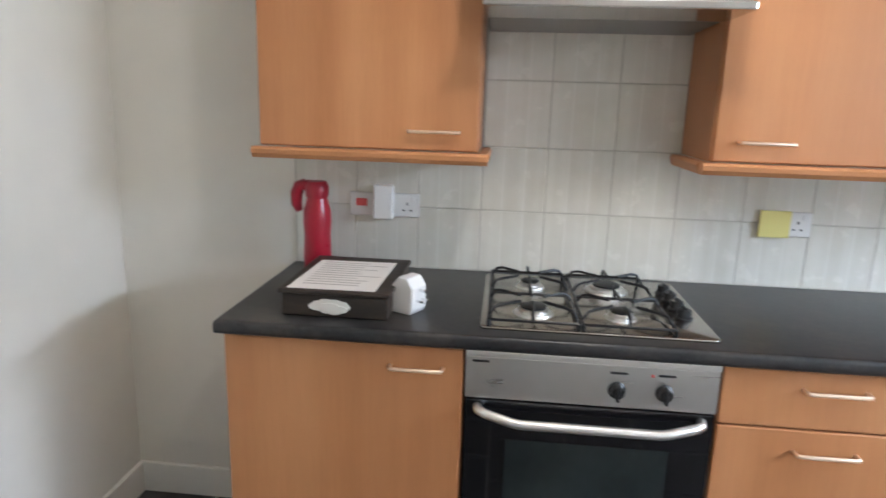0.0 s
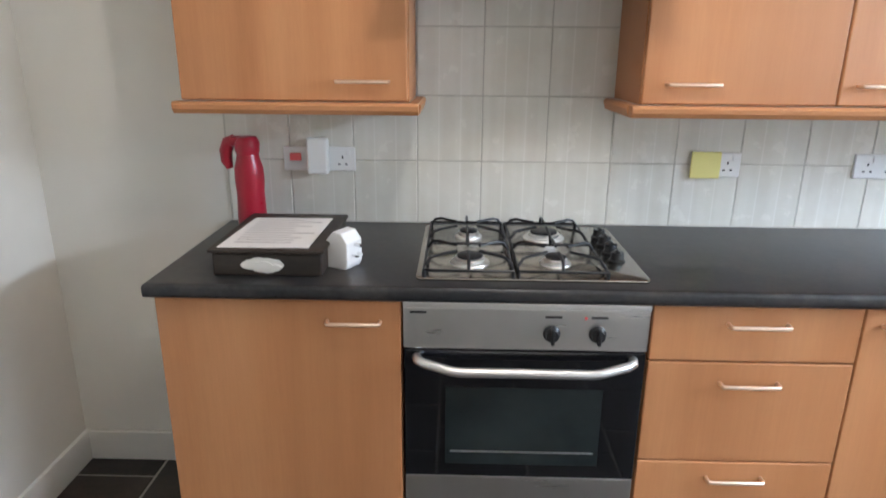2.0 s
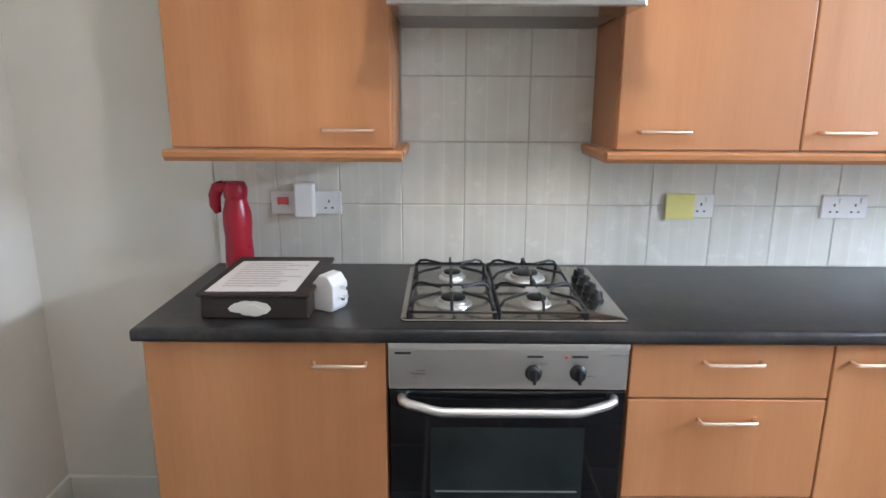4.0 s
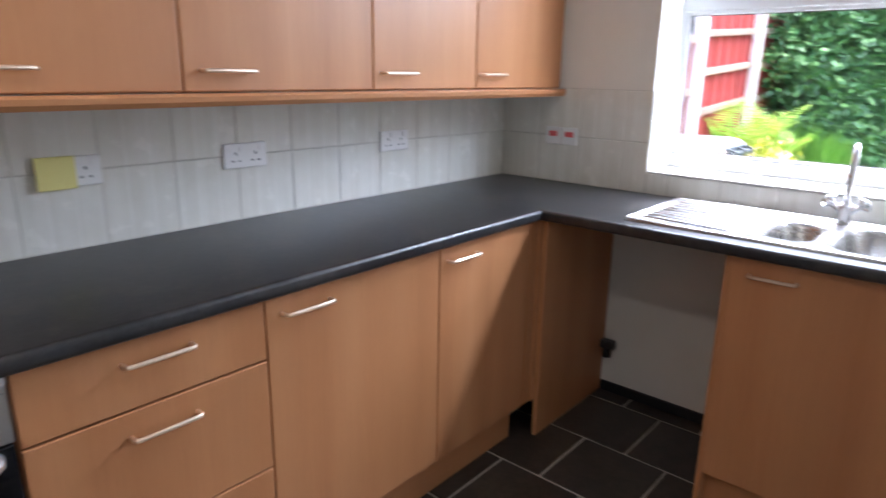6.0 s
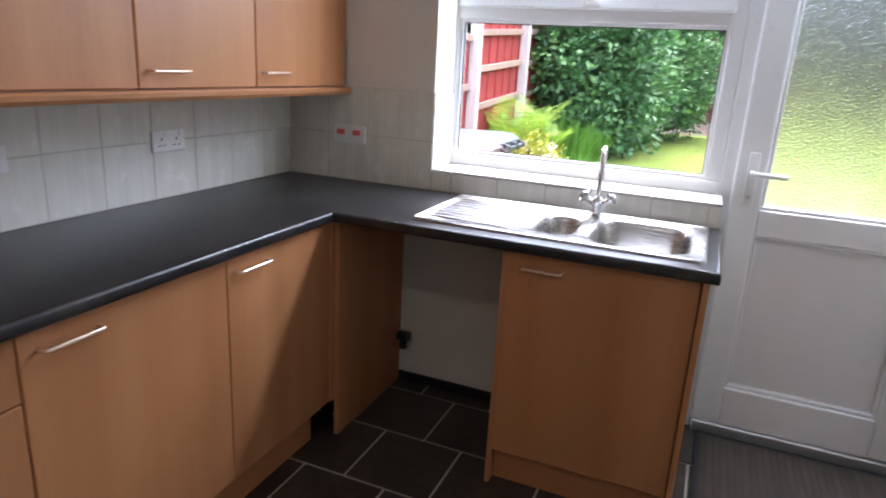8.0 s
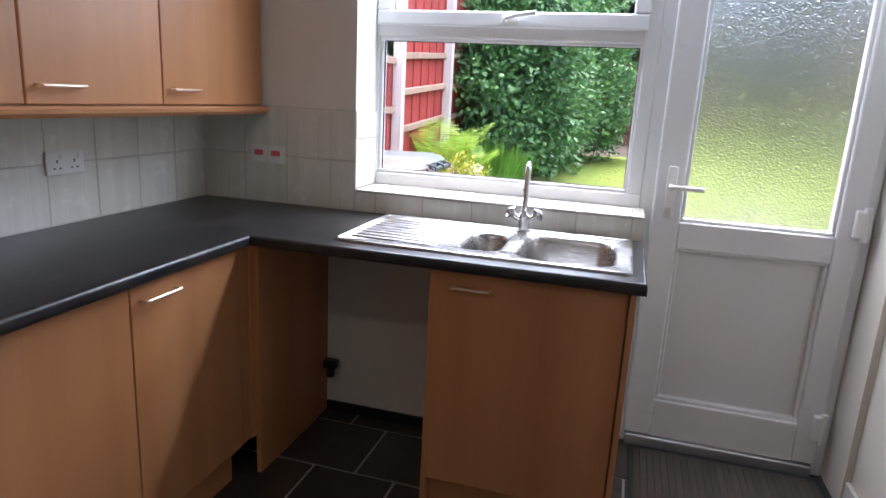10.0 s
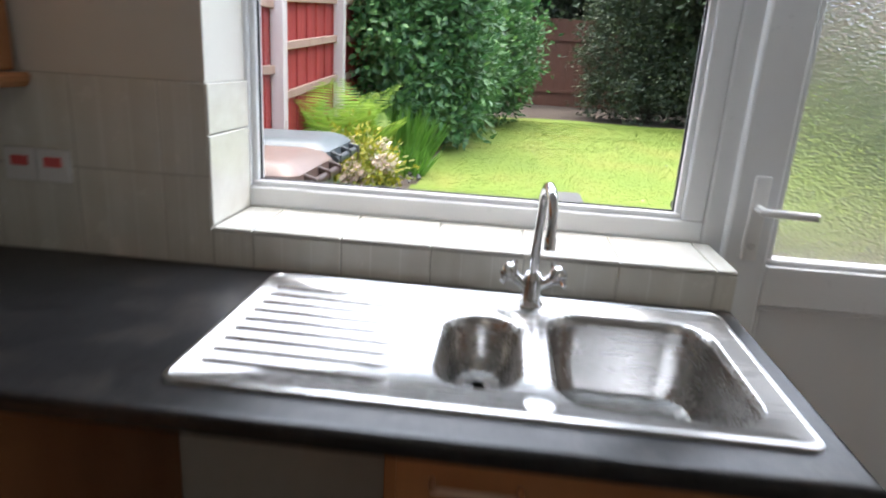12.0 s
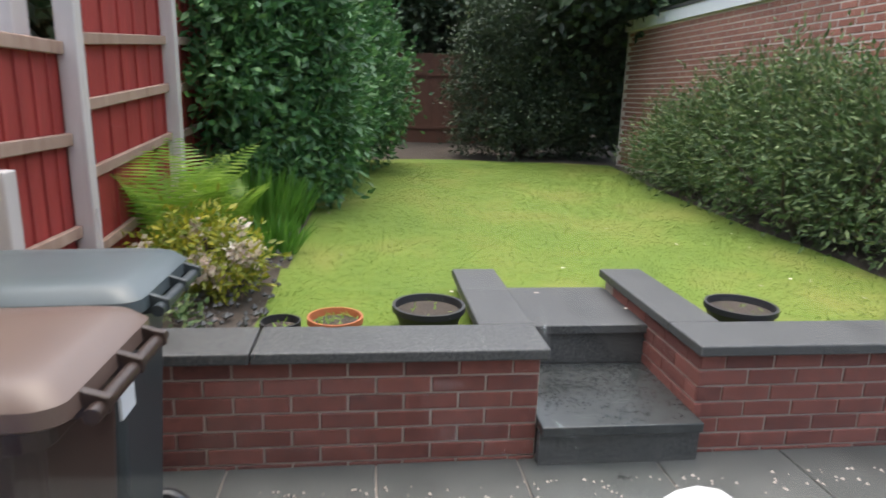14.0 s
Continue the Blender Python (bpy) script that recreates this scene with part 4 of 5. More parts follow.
vv = thing("appliance_valve", "small dark pipe valve near the floor in the appliance gap", "valve", (3.38, -0.64, 0.21))
part("pipe", tube([(WIN - 0.001, -0.64, 0.22), (3.35, -0.64, 0.22), (3.345, -0.64, 0.18)], 0.008), black_plastic, vv, smooth=True)
part("lever", box(3.325, 3.365, -0.672, -0.612, 0.225, 0.262, 0.006), black_plastic, vv)
part("nut", lathe([(0.018, 0.0), (0.018, 0.03), (0.012, 0.034)], (3.345, -0.64, 0.185), sides=8), black_plastic, vv)
single("baseboard", box(WIN - 0.014, WIN - 0.001, -1.214, -0.602, 0.0, 0.045, 0.003), black_plastic, "low black strip along the wall in the appliance gap", "skirting", kind="structure")

# ---- things on the left worktop ----
flask = thing("vacuum_flask", "red plastic jug flask with a looped handle, behind the box", "flask", (0.105, -0.13, WT))
fx, fy = 0.110, -0.13
part("body", lathe([(0.040, 0.0), (0.043, 0.006), (0.043, 0.05), (0.040, 0.12), (0.043, 0.16), (0.042, 0.195), (0.034, 0.222), (0.031, 0.24)], (fx, fy, WT)), red_plastic, flask, smooth=True)
cap = lathe([(0.032, 0.0), (0.035, 0.008), (0.036, 0.034), (0.028, 0.05), (0.0, 0.054)], (fx, fy, WT + 0.236))
box(fx - 0.060, fx - 0.01, fy - 0.020, fy + 0.020, WT + 0.258, WT + 0.288, 0.010, cap)
part("cap", cap, red_plastic, flask, "red lid with a pouring lip", True)
part("handle", tube([(fx - 0.035, fy, WT + 0.276), (fx - 0.054, fy, WT + 0.268), (fx - 0.064, fy, WT + 0.245), (fx - 0.064, fy, WT + 0.215), (fx - 0.056, fy, WT + 0.192)], 0.02, sides=12, radii=[0.018, 0.020, 0.019, 0.017, 0.010]), red_plastic, flask, "red looped handle", True)

# dark wooden letter box, slightly turned
wb_ = thing("wooden_box", "dark distressed wooden box with a pale painted flower", "box", (0.275, -0.36, WT))
part("case", box(0.138, 0.405, -0.540, -0.195, WT + 0.001, WT + 0.058, 0.004), box_wood, wb_)
part("lid", box(0.130, 0.412, -0.548, -0.185, WT + 0.059, WT + 0.070, 0.004), box_wood, wb_)
fl = bmesh.new()
random.seed(5)
for k in range(10):
    a = k * 0.63
    cx, cz = 0.262 + 0.034 * math.cos(a), WT + 0.029 + 0.010 * math.sin(a)
    g = 0.6 + 0.7 * random.random()
    lobe = [(cx + 0.017 * g * math.cos(q * 0.785), cz + 0.0085 * g * math.sin(q * 0.785)) for q in range(8)]
    prism(lobe, -0.5412 - 0.0004 * k, -0.5398, fl, axis="y")
prism([(0.262 + 0.026 * math.cos(q * 0.785), WT + 0.029 + 0.011 * math.sin(q * 0.785)) for q in range(8)], -0.5462, -0.5398, fl, axis="y")
part("painted_flower", fl, white_ceramic, wb_, "pale painted flower")
pp = thing("paper_sheet", "printed white paper sheet lying on the wooden box", "paper", (0.26, -0.40, WT + 0.07))
pb = bmesh.new()
vs = [pb.verts.new(p) for p in ((0.150, -0.535, WT + 0.0715), (0.372, -0.530, WT + 0.0715), (0.378, -0.245, WT + 0.073), (0.160, -0.252, WT + 0.073))]
lo = [pb.verts.new(v.co - Vector((0, 0, 0.001))) for v in vs]
pb.faces.new(vs)
pb.faces.new(lo[::-1])
for k in range(4):
    pb.faces.new((vs[k], lo[k], lo[(k + 1) % 4], vs[(k + 1) % 4]))
sheet = part("sheet", pb, paper_mat, pp)
random.seed(8)
for k in range(11):
    y = -0.275 - 0.022 * k
    part("print_line", box(0.180, 0.29 + random.random() * 0.07, y - 0.002, y + 0.002, WT + 0.0732, WT + 0.0737), print_mat, sheet, "faint grey print")

pl = thing("plug", "white chunky three-pin plug lying beside the box", "plug", (0.45, -0.45, WT))
pm = pose(0.447, -0.452, WT + 0.0005, 0, 0, -28)
pb = prism([(-0.040, 0.0), (0.022, 0.0), (0.030, 0.014), (0.030, 0.070), (0.012, 0.094), (-0.014, 0.096), (-0.040, 0.066)], -0.031, 0.031, axis="y", bevel=0.003)
bmesh.ops.transform(pb, matrix=pm, verts=pb.verts)
part("case", pb, white_plastic, pl)
for y, z, h in ((0.0, 0.062, 0.004), (-0.011, 0.036, 0.003), (0.011, 0.036, 0.003)):
    pb = box(0.030, 0.050, y - 0.003, y + 0.003, z - h, z + h, 0.001)
    bmesh.ops.transform(pb, matrix=pm, verts=pb.verts)
    part("pin", pb, chrome, pl, "metal pin")

# ---- garden: ground, terrace and paving ----
LAWN = 0.40
RISE = 5.475
gb = bmesh.new()
UP, DN = LAWN - 0.03, -0.035
RB, NB = RISE + 0.1, 6.60        # foot of the terrace, back of the notch for the steps
for (x0, x1, y0, y1, z) in ((-300, RB, -300, 300, DN), (RB, NB, -2.62, -1.82, DN), (NB, 600, -300, 300, UP), (RB, NB, -300, -2.62, UP), (RB, NB, -1.82, 300, UP)):
    f = [gb.verts.new(p) for p in ((x0, y0, z), (x1, y0, z), (x1, y1, z), (x0, y1, z))]
    gb.faces.new(f)
for (xa, ya), (xb, yb) in (((RB, -300), (RB, -2.62)), ((RB, -2.62), (NB, -2.62)), ((NB, -2.62), (NB, -1.82)), ((NB, -1.82), (RB, -1.82)), ((RB, -1.82), (RB, 300))):
    gb.faces.new([gb.verts.new(p) for p in ((xa, ya, DN), (xb, yb, DN), (xb, yb, UP), (xa, ya, UP))])
bmesh.ops.remove_doubles(gb, verts=gb.verts, dist=0.0001)
ground = single("ground", gb, soil_mat, "dark garden soil and open ground", "ground", kind="structure")


def uneven(x0, x1, y0, y1, z, step, amp, left=None, right=None, far=None):
    """A gently uneven sheet whose sides follow curves."""
    nx, ny = int((x1 - x0) / step), int((y1 - y0) / step)
    verts, faces = [], []
    for i in range(nx + 1):
        x = x0 + (x1 - x0) * i / nx
        a, b = (right(x) if right else y0), (left(x) if left else y1)
        for j in range(ny + 1):
            y = a + (b - a) * j / ny
            xx = x + (far(y) * (i / nx) ** 3 if far else 0)
            verts.append((xx, y, z + amp * noise.noise((xx * 0.7, y * 0.7, 3.1)) + amp * 0.4 * noise.noise((xx * 3, y * 3, 1.7))))
    for i in range(nx):
        for j in range(ny):
            a = i * (ny + 1) + j
            faces.append((a, a + ny + 1, a + ny + 2, a + 1))
    return verts, faces


def lawn_left(x):
    return -0.60 + 0.03 * math.sin(x * 1.7) - 0.16 * max(x - 11.5, 0)


def lawn_right(x):
    return -4.62 - 0.12 * max(x - 8.6, 0) + 0.05 * math.sin(x * 1.3) - 0.2 * max(6.8 - x, 0)


def lawn_far(y):
    return -0.45 * math.sin((y + 0.8) * 0.75)


v, f = uneven(5.70, 13.75, -4.5, 0, LAWN, 0.09, 0.018, lawn_left, lawn_right, lawn_far)
f = [q for q in f if not (v[q[0]][0] < 6.60 and -2.66 < v[q[0]][1] < -1.78)]
lawn = tagged(mesh_from("lawn", v, f, lawn_mat, True), "bright green mown lawn on the raised terrace", "lawn", kind="structure")

rng = np.random.default_rng(4)


def blades(count):
    verts, faces = [], []
    xs = 5.74 + 7.9 * rng.random(count) ** 1.5
    for x in xs:
        a, b = lawn_right(x), lawn_left(x)
        y = a + (b - a) * rng.random()
        if x < 6.70 and -2.82 < y < -1.63:
            continue
        z = LAWN + 0.018 * (noise.noise((x * 0.7, y * 0.7, 3.1)) + 0.4 * noise.noise((x * 3, y * 3, 1.7))) - 0.001
        t, h, w = rng.random() * 6.28, 0.004 + 0.006 * rng.random(), 0.0016 + 0.0005 * (x - 5)
        dx, dy = math.cos(t) * w, math.sin(t) * w
        lx, ly = (rng.random(2) - 0.5) * 0.02
        i = len(verts)
        verts += [(x - dx, y - dy, z), (x + dx, y + dy, z), (x + lx, y + ly, z + h)]
        faces.append((i, i + 1, i + 2))
    return verts, faces


v, f = blades(110000)
tagged(mesh_from("grass", v, f, grass_blade), "short mown grass blades of the lawn", "grass", kind="stuff")
# small daisies and fallen petals
v, f = [], []
for k in range(70):
    x, s = 6.0 + 6 * rng.random(), 0.008 + 0.008 * rng.random()
    y = lawn_right(x) + (lawn_left(x) - lawn_right(x)) * (0.1 + 0.85 * rng.random())
    i = len(v)
    for q in range(6):
        v.append((x + s * math.cos(q * 1.047), y + s * math.sin(q * 1.047), LAWN + 0.034 + 0.004 * rng.random()))
    f.append(tuple(range(i, i + 6)))
tagged(mesh_from("fallen_petals", v, f, blossom), "small pale petals scattered over the lawn", "petals", kind="stuff")

v, f = uneven(5.70, 8.9, -0.66, 0.30, LAWN + 0.01, 0.07, 0.05)
tagged(mesh_from("flower_bed", v, f, soil_mat, True), "dark crumbly soil of the flower bed by the fence", "flower bed", kind="structure")
v, f = uneven(12.4, 18.6, -5.6, 0.2, LAWN - 0.006, 0.2, 0.02)
tagged(mesh_from("bare_earth", v, f, soil_mat, True), "bare shaded earth behind the lawn", "earth", kind="structure")
# clods and stones in the bed
v, f = [], []
for k in range(420):
    x, y = 5.74 + 2.6 * rng.random(), -0.66 + 0.8 * rng.random()
    s = 0.008 + 0.018 * rng.random()
    i = len(v)
    z = LAWN + 0.02
    for d in ((1, 0, 0), (-1, 0, 0), (0, 1, 0), (0, -1, 0), (0, 0, 1), (0, 0, -1)):
        j = 0.7 + 0.5 * rng.random()
        v.append((x + d[0] * s * j, y + d[1] * s * j, z + d[2] * s * j))
    f += [(i, i + 2, i + 4), (i + 2, i + 1, i + 4), (i + 1, i + 3, i + 4), (i + 3, i, i + 4), (i + 2, i, i + 5), (i + 1, i + 2, i + 5), (i + 3, i + 1, i + 5), (i, i + 3, i + 5)]
tagged(mesh_from("soil_clods", v, f, coping_mat), "small stones and clods on the flower bed", "stones", kind="stuff")

patio = single("pavement", box(OUT, RISE + 0.05, -7.5, 3.0, -0.034, -0.012), mortar_mat, "wet grey paved patio below the window", "patio", kind="structure")

# ---- retaining wall with steps ----
CT = 0.513
rwall = thing("garden_wall", "low red brick retaining wall with dark stone coping and steps", "garden wall", (5.59, -2.2, 0), kind="structure")
WL0, WR0 = -1.874, -2.577        # brick cheeks of the steps
core = box(RISE + 0.008, 5.69, WL0, 0.25, -0.03, CT - 0.045)
box(RISE + 0.008, 5.69, -6.4, WR0, -0.03, CT - 0.045, bm=core)
box(5.69, 6.61, WL0, WL0 + 0.19, -0.03, CT - 0.045, bm=core)
box(5.69, 6.61, WR0 - 0.19, WR0, -0.03, CT - 0.045, bm=core)
part("mortar_bed", core, mortar_mat, rwall)
for x0, x1, y0, y1 in ((5.436, 5.735, -0.711, 0.27), (5.436, 5.735, -1.904, -0.717), (5.737, 6.655, -1.904, -1.653),
                       (5.436, 5.735, -3.95, -2.547), (5.436, 5.735, -6.4, -3.955), (5.737, 6.655, -2.80, -2.547)):
    part("coping_stone", box(x0, x1, y0, y1, CT - 0.048, CT, 0.008), coping_mat, rwall, "dark grey coping stone")
part("step", box(5.385, 6.02, WR0 + 0.001, WL0 - 0.001, 0.145, 0.19, 0.006), wet_stone, rwall, "wet dark stone tread")
part("step", box(5.995, 6.64, WR0 + 0.001, WL0 - 0.001, 0.355, 0.402, 0.006), coping_mat, rwall, "dark stone top tread")
part("riser", box(5.415, 5.46, WR0 + 0.001, WL0 - 0.001, -0.03, 0.145), coping_mat, rwall)
part("riser", box(6.02, 6.06, WR0 + 0.001, WL0 - 0.001, 0.19, 0.355), coping_mat, rwall)

# ---- bins by the wall ----
def wheelie_bin(name, label, x, y, turn, lidm, bodym):
    """A two-wheeled bin about 1.05 m high; local x runs from hinge to front."""
    t = thing(name, label, "wheelie bin", (0, 0, 0), "wheelie bins")
    body = bmesh.new()
    lo = rounded(-0.20, 0.22, -0.21, 0.21, 0.05, 4)
    hi = rounded(-0.25, 0.27, -0.255, 0.255, 0.06, 4)
    a = [body.verts.new((p, q, 0.08)) for p, q in lo]
    b = [body.verts.new((p, q, 0.93)) for p, q in hi]
    n = len(a)
    for k in range(n):
        body.faces.new((a[k], a[(k + 1) % n], b[(k + 1) % n], b[k]))
    body.faces.new(a[::-1])
    body.faces.new(b)
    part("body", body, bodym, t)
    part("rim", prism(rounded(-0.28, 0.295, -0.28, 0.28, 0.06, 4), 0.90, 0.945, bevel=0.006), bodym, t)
    lid = bmesh.new()
    rings = []
    for ins, z in ((-0.012, 0.947), (-0.018, 0.952), (-0.016, 0.985), (0.012, 1.012), (0.05, 1.024), (0.14, 1.030)):
        rings.append([lid.verts.new((p, q, z + 0.02 * (0.0 - p))) for p, q in rounded(-0.30 + ins, 0.315 - ins, -0.285 + ins, 0.285 - ins, 0.06, 5)])
    n = len(rings[0])
    for r0, r1 in zip(rings, rings[1:]):
        for k in range(n):
            lid.faces.new((r0[k], r0[(k + 1) % n], r1[(k + 1) % n], r1[k]))
    lid.faces.new(rings[0][::-1])
    lid.faces.new(rings[-1])
    part("lid", lid, lidm, t, smooth=True)
    part("grab_bar", tube([(-0.345, -0.24, 0.955), (-0.345, 0.24, 0.955)], 0.016), bodym, t, smooth=True)
    for q in (-0.20, -0.02, 0.19):
        part("hinge_bracket", prism([(-0.27, 0.93), (-0.365, 0.945), (-0.365, 0.975), (-0.31, 0.992), (-0.25, 0.985)], q - 0.012, q + 0.012, axis="y", bevel=0.003), bodym, t)
    part("handle_lip", box(0.28, 0.34, -0.16, 0.16, 0.955, 0.975, 0.008), lidm, t)
    for s in (-1, 1):
        part("wheel", lathe([(0.02, -0.025), (0.095, -0.025), (0.1, -0.015), (0.1, 0.015), (0.095, 0.025), (0.02, 0.025)], (-0.19, s * 0.235, 0.09), axis="y"), black_plastic, t, smooth=True)
    t.matrix_basis = pose(x, y, -0.012, 0, 0, turn) @ Matrix.Diagonal((1, 0.80, 1, 1))
    return t


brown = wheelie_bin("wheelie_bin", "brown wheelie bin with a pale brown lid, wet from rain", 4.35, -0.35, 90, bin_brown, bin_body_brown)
part("sticker", box(-0.287, -0.281, -0.20, -0.10, 0.80, 0.90), label_mat, brown, "white sticker on the back")
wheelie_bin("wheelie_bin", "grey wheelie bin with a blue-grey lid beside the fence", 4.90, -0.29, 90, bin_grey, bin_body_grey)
tubb = thing("blue_tub", "bright blue plastic tub beside the brown bin", "tub", (3.93, -0.52, 0))
part("tub", lathe([(0.05, 0.0), (0.07, 0.95), (0.075, 0.96), (0.075, 0.99), (0.06, 0.99), (0.05, 0.5)], (3.93, -0.52, -0.012)), blue_plastic, tubb, smooth=True)
vp = thing("vent_pipe", "white plastic pipe bend on the outside wall below the window", "pipe", (3.78, -1.68, 0))
bend = [(3.88, -1.600, -0.012), (3.88, -1.600, 0.82)] + [(3.88, -1.655 + 0.055 * math.cos(math.pi * k / 8), 0.858 + 0.055 * math.sin(math.pi * k / 8)) for k in range(9)] + [(3.88, -1.710, 0.70)]
part("pipe", tube(bend, 0.034, sides=18), white_plastic, vp, smooth=True)

# ---- pots on the terrace ----
def pot(name, label, x, y, r, top, material):
    t = thing(name, label, "plant pot", (x, y, LAWN), "plant pots")
    h = top - LAWN
    part("pot", lathe([(r * 0.72, 0.0), (r * 0.95, h - 0.03), (r, h - 0.028), (r, h), (r * 0.92, h), (r * 0.9, h - 0.02), (r * 0.86, h - 0.06)], (x, y, LAWN - 0.005), sides=28), material, t, smooth=True)
    part("earth", lathe([(r * 0.905, h - 0.04), (r * 0.5, h - 0.03), (0.0, h - 0.028)], (x, y, LAWN), sides=20), soil_mat, t)
    lv, lf = [], []
    for k in range(60 if material is terracotta else 12):
        a, q = rng.random() * 6.28, r * 0.8 * rng.random() ** 0.5
        p = Vector((x + q * math.cos(a), y + q * math.sin(a), LAWN + h - 0.03))
        d = Vector(rng.normal(size=3) * 0.016 * np.array((1, 1, 0.7)))
        d.z = abs(d.z)
        s = Vector((d.y, -d.x, 0)).normalized() * 0.006
        i = len(lv)
        lv += [p - s, p + s, p + d * 1.6]
        lf.append((i, i + 1, i + 2))
    o = mesh_from("seedlings", [tuple(Vector(q) - Vector((x, y, LAWN))) for q in lv], lf, fern_leaf)
    o.parent = t


pot("plant_pot", "orange terracotta-coloured pot of small seedlings behind the wall", 5.84, -1.02, 0.125, 0.525, terracotta)
pot("plant_pot", "wide black plastic pot of wet soil behind the wall", 5.98, -1.455, 0.175, 0.53, black_pot)
pot("plant_pot", "wide black plastic pot of wet soil by the steps", 5.95, -3.03, 0.175, 0.528, black_pot)
pot("plant_pot", "small low black pot behind the coping", 5.83, -0.78, 0.09, 0.51, black_pot)

# ---- fences ----
FY = 0.24
fence = thing("fence", "tall red-stained board fence with pale posts and weathered rails", "fence", (7.5, FY, LAWN))
for x in (6.30, 7.82, 9.25, 10.7, 12.15, 13.6, 15.0):
    part("post", box(x - 0.042, x + 0.042, FY - 0.105, FY - 0.015, LAWN - 0.1, 2.55, 0.008), post_mat, fence, "pale weathered post")
part("post", box(5.555, 5.645, FY - 0.10, FY - 0.005, 0.0, 1.18, 0.008), post_mat, fence, "short pale post")
for x0, x1, rails in ((5.60, 6.26, (0.81, 1.245, 1.65)), (6.34, 7.78, (0.72, 1.11, 1.44, 1.75, 2.1)), (7.86, 9.2, (0.80, 1.19, 1.52, 1.85, 2.2)), (9.3, 10.65, (0.62, 1.1, 1.5, 1.9, 2.3)), (10.75, 15.0, (0.62, 1.1, 1.5, 1.9, 2.3))):
    for z in rails:
        rl = box(x0, x1, FY - 0.050, FY - 0.018, z - 0.028, z + 0.030, 0.006)
        if 6.3 < x0 < 9:
            for vtx in rl.verts:
                vtx.co.z += 0.07 * (vtx.co.x - (x0 + x1) / 2)
        part("rail", rl, rail_mat, fence, "weathered rail")
part("post", box(6.05, 6.19, FY + 0.05, FY + 0.15, 0.3, 2.6, 0.008), post_mat, fence, "broad pale post behind the low panel")
me_lo = mesh_of("board", box(-0.036, 0.036, -0.016, 0.0, 0, 1.08, 0.003, seg=1), red_board)
me_hi = mesh_of("board", box(-0.062, 0.062, -0.016, 0.0, 0, 2.02, 0.003, seg=1), red_board)
off = Matrix.Translation(-Vector((7.5, FY, LAWN)))
pieces("board", me_lo, fence, [off @ pose(5.66 + 0.066 * k, FY + (0.006 if k % 2 else 0.0), 0.58, 0, 0, 3) for k in range(10)])
pieces("board", me_hi, fence, [off @ pose(6.39 + 0.118 * k, FY + (0.006 if k % 2 else 0.0), 0.45, 0, 0, 3) for k in range(72)])

single("garden_cane", tube([(6.19, 0.07, LAWN + 0.005), (6.235, 0.10, 0.66), (6.28, 0.125, 0.92)], 0.006, sides=8), post_mat, "thin pale cane leaning on the fence post", "cane")

lap = thing("lap_fence_panel", "cream-painted overlapping board fence panel beside the bins", "fence panel", (4.7, FY, 0))
for k in range(15):
    z = 0.06 + 0.108 * k
    s = prism([(FY - 0.012, z), (FY - 0.028, z + 0.004), (FY - 0.010, z + 0.128), (FY + 0.004, z + 0.128)], 3.75, 5.50, axis="x")
    for vtx in s.verts:
        if vtx.co.z < z + 0.02:
            vtx.co.z += 0.008 * math.sin(vtx.co.x * 2 + k * 1.3)
    part("board", s, cream_board, lap)
part("cap_rail", box(3.73, 5.55, FY - 0.045, FY + 0.02, 1.685, 1.715, 0.004), cream_board, lap)
part("upright", box(5.49, 5.545, FY - 0.045, FY + 0.02, -0.03, 1.684, 0.004), cream_board, lap)
part("upright", box(3.73, 3.78, FY - 0.045, FY + 0.02, -0.03, 1.684, 0.004), cream_board, lap)

BX = 18.2
bf = thing("back_fence", "brown board fence at the far end of the garden", "fence", (BX, -2.5, LAWN))
me_b = mesh_of("board", box(-0.012, 0.0, -0.07, 0.07, 0, 2.02, 0.003, seg=1), brown_board)
offb = Matrix.Translation(-Vector((BX, -2.5, LAWN)))
pieces("board", me_b, bf, [offb @ pose(BX - (0.008 if k % 2 else 0), 0.4 - 0.135 * k, LAWN, 0, 0, 0) for k in range(46)])
for z in (0.75, 1.95):
    part("rail", box(BX - 0.05, BX - 0.015, -5.8, 0.5, z - 0.035, z + 0.035, 0.004), brown_board, bf)

# ---- neighbour's brick wall ----
GY = -5.50
garage = thing("brick_outbuilding", "orange-red brick outbuilding wall with a white fascia", "outbuilding", (10, GY - 1.5, LAWN), kind="structure")
part("wall_core", box(6.2, 13.9, GY - 3.0, GY - 0.009, LAWN - 0.1, 2.62), mortar_light, garage)
part("fascia", box(6.15, 13.95, GY - 0.02, GY + 0.035, 2.62, 2.79, 0.006), upvc_mat, garage, "white fascia board")
part("roof", box(6.1, 14.0, GY - 3.05, GY + 0.05, 2.79, 2.83), coping_mat, garage)

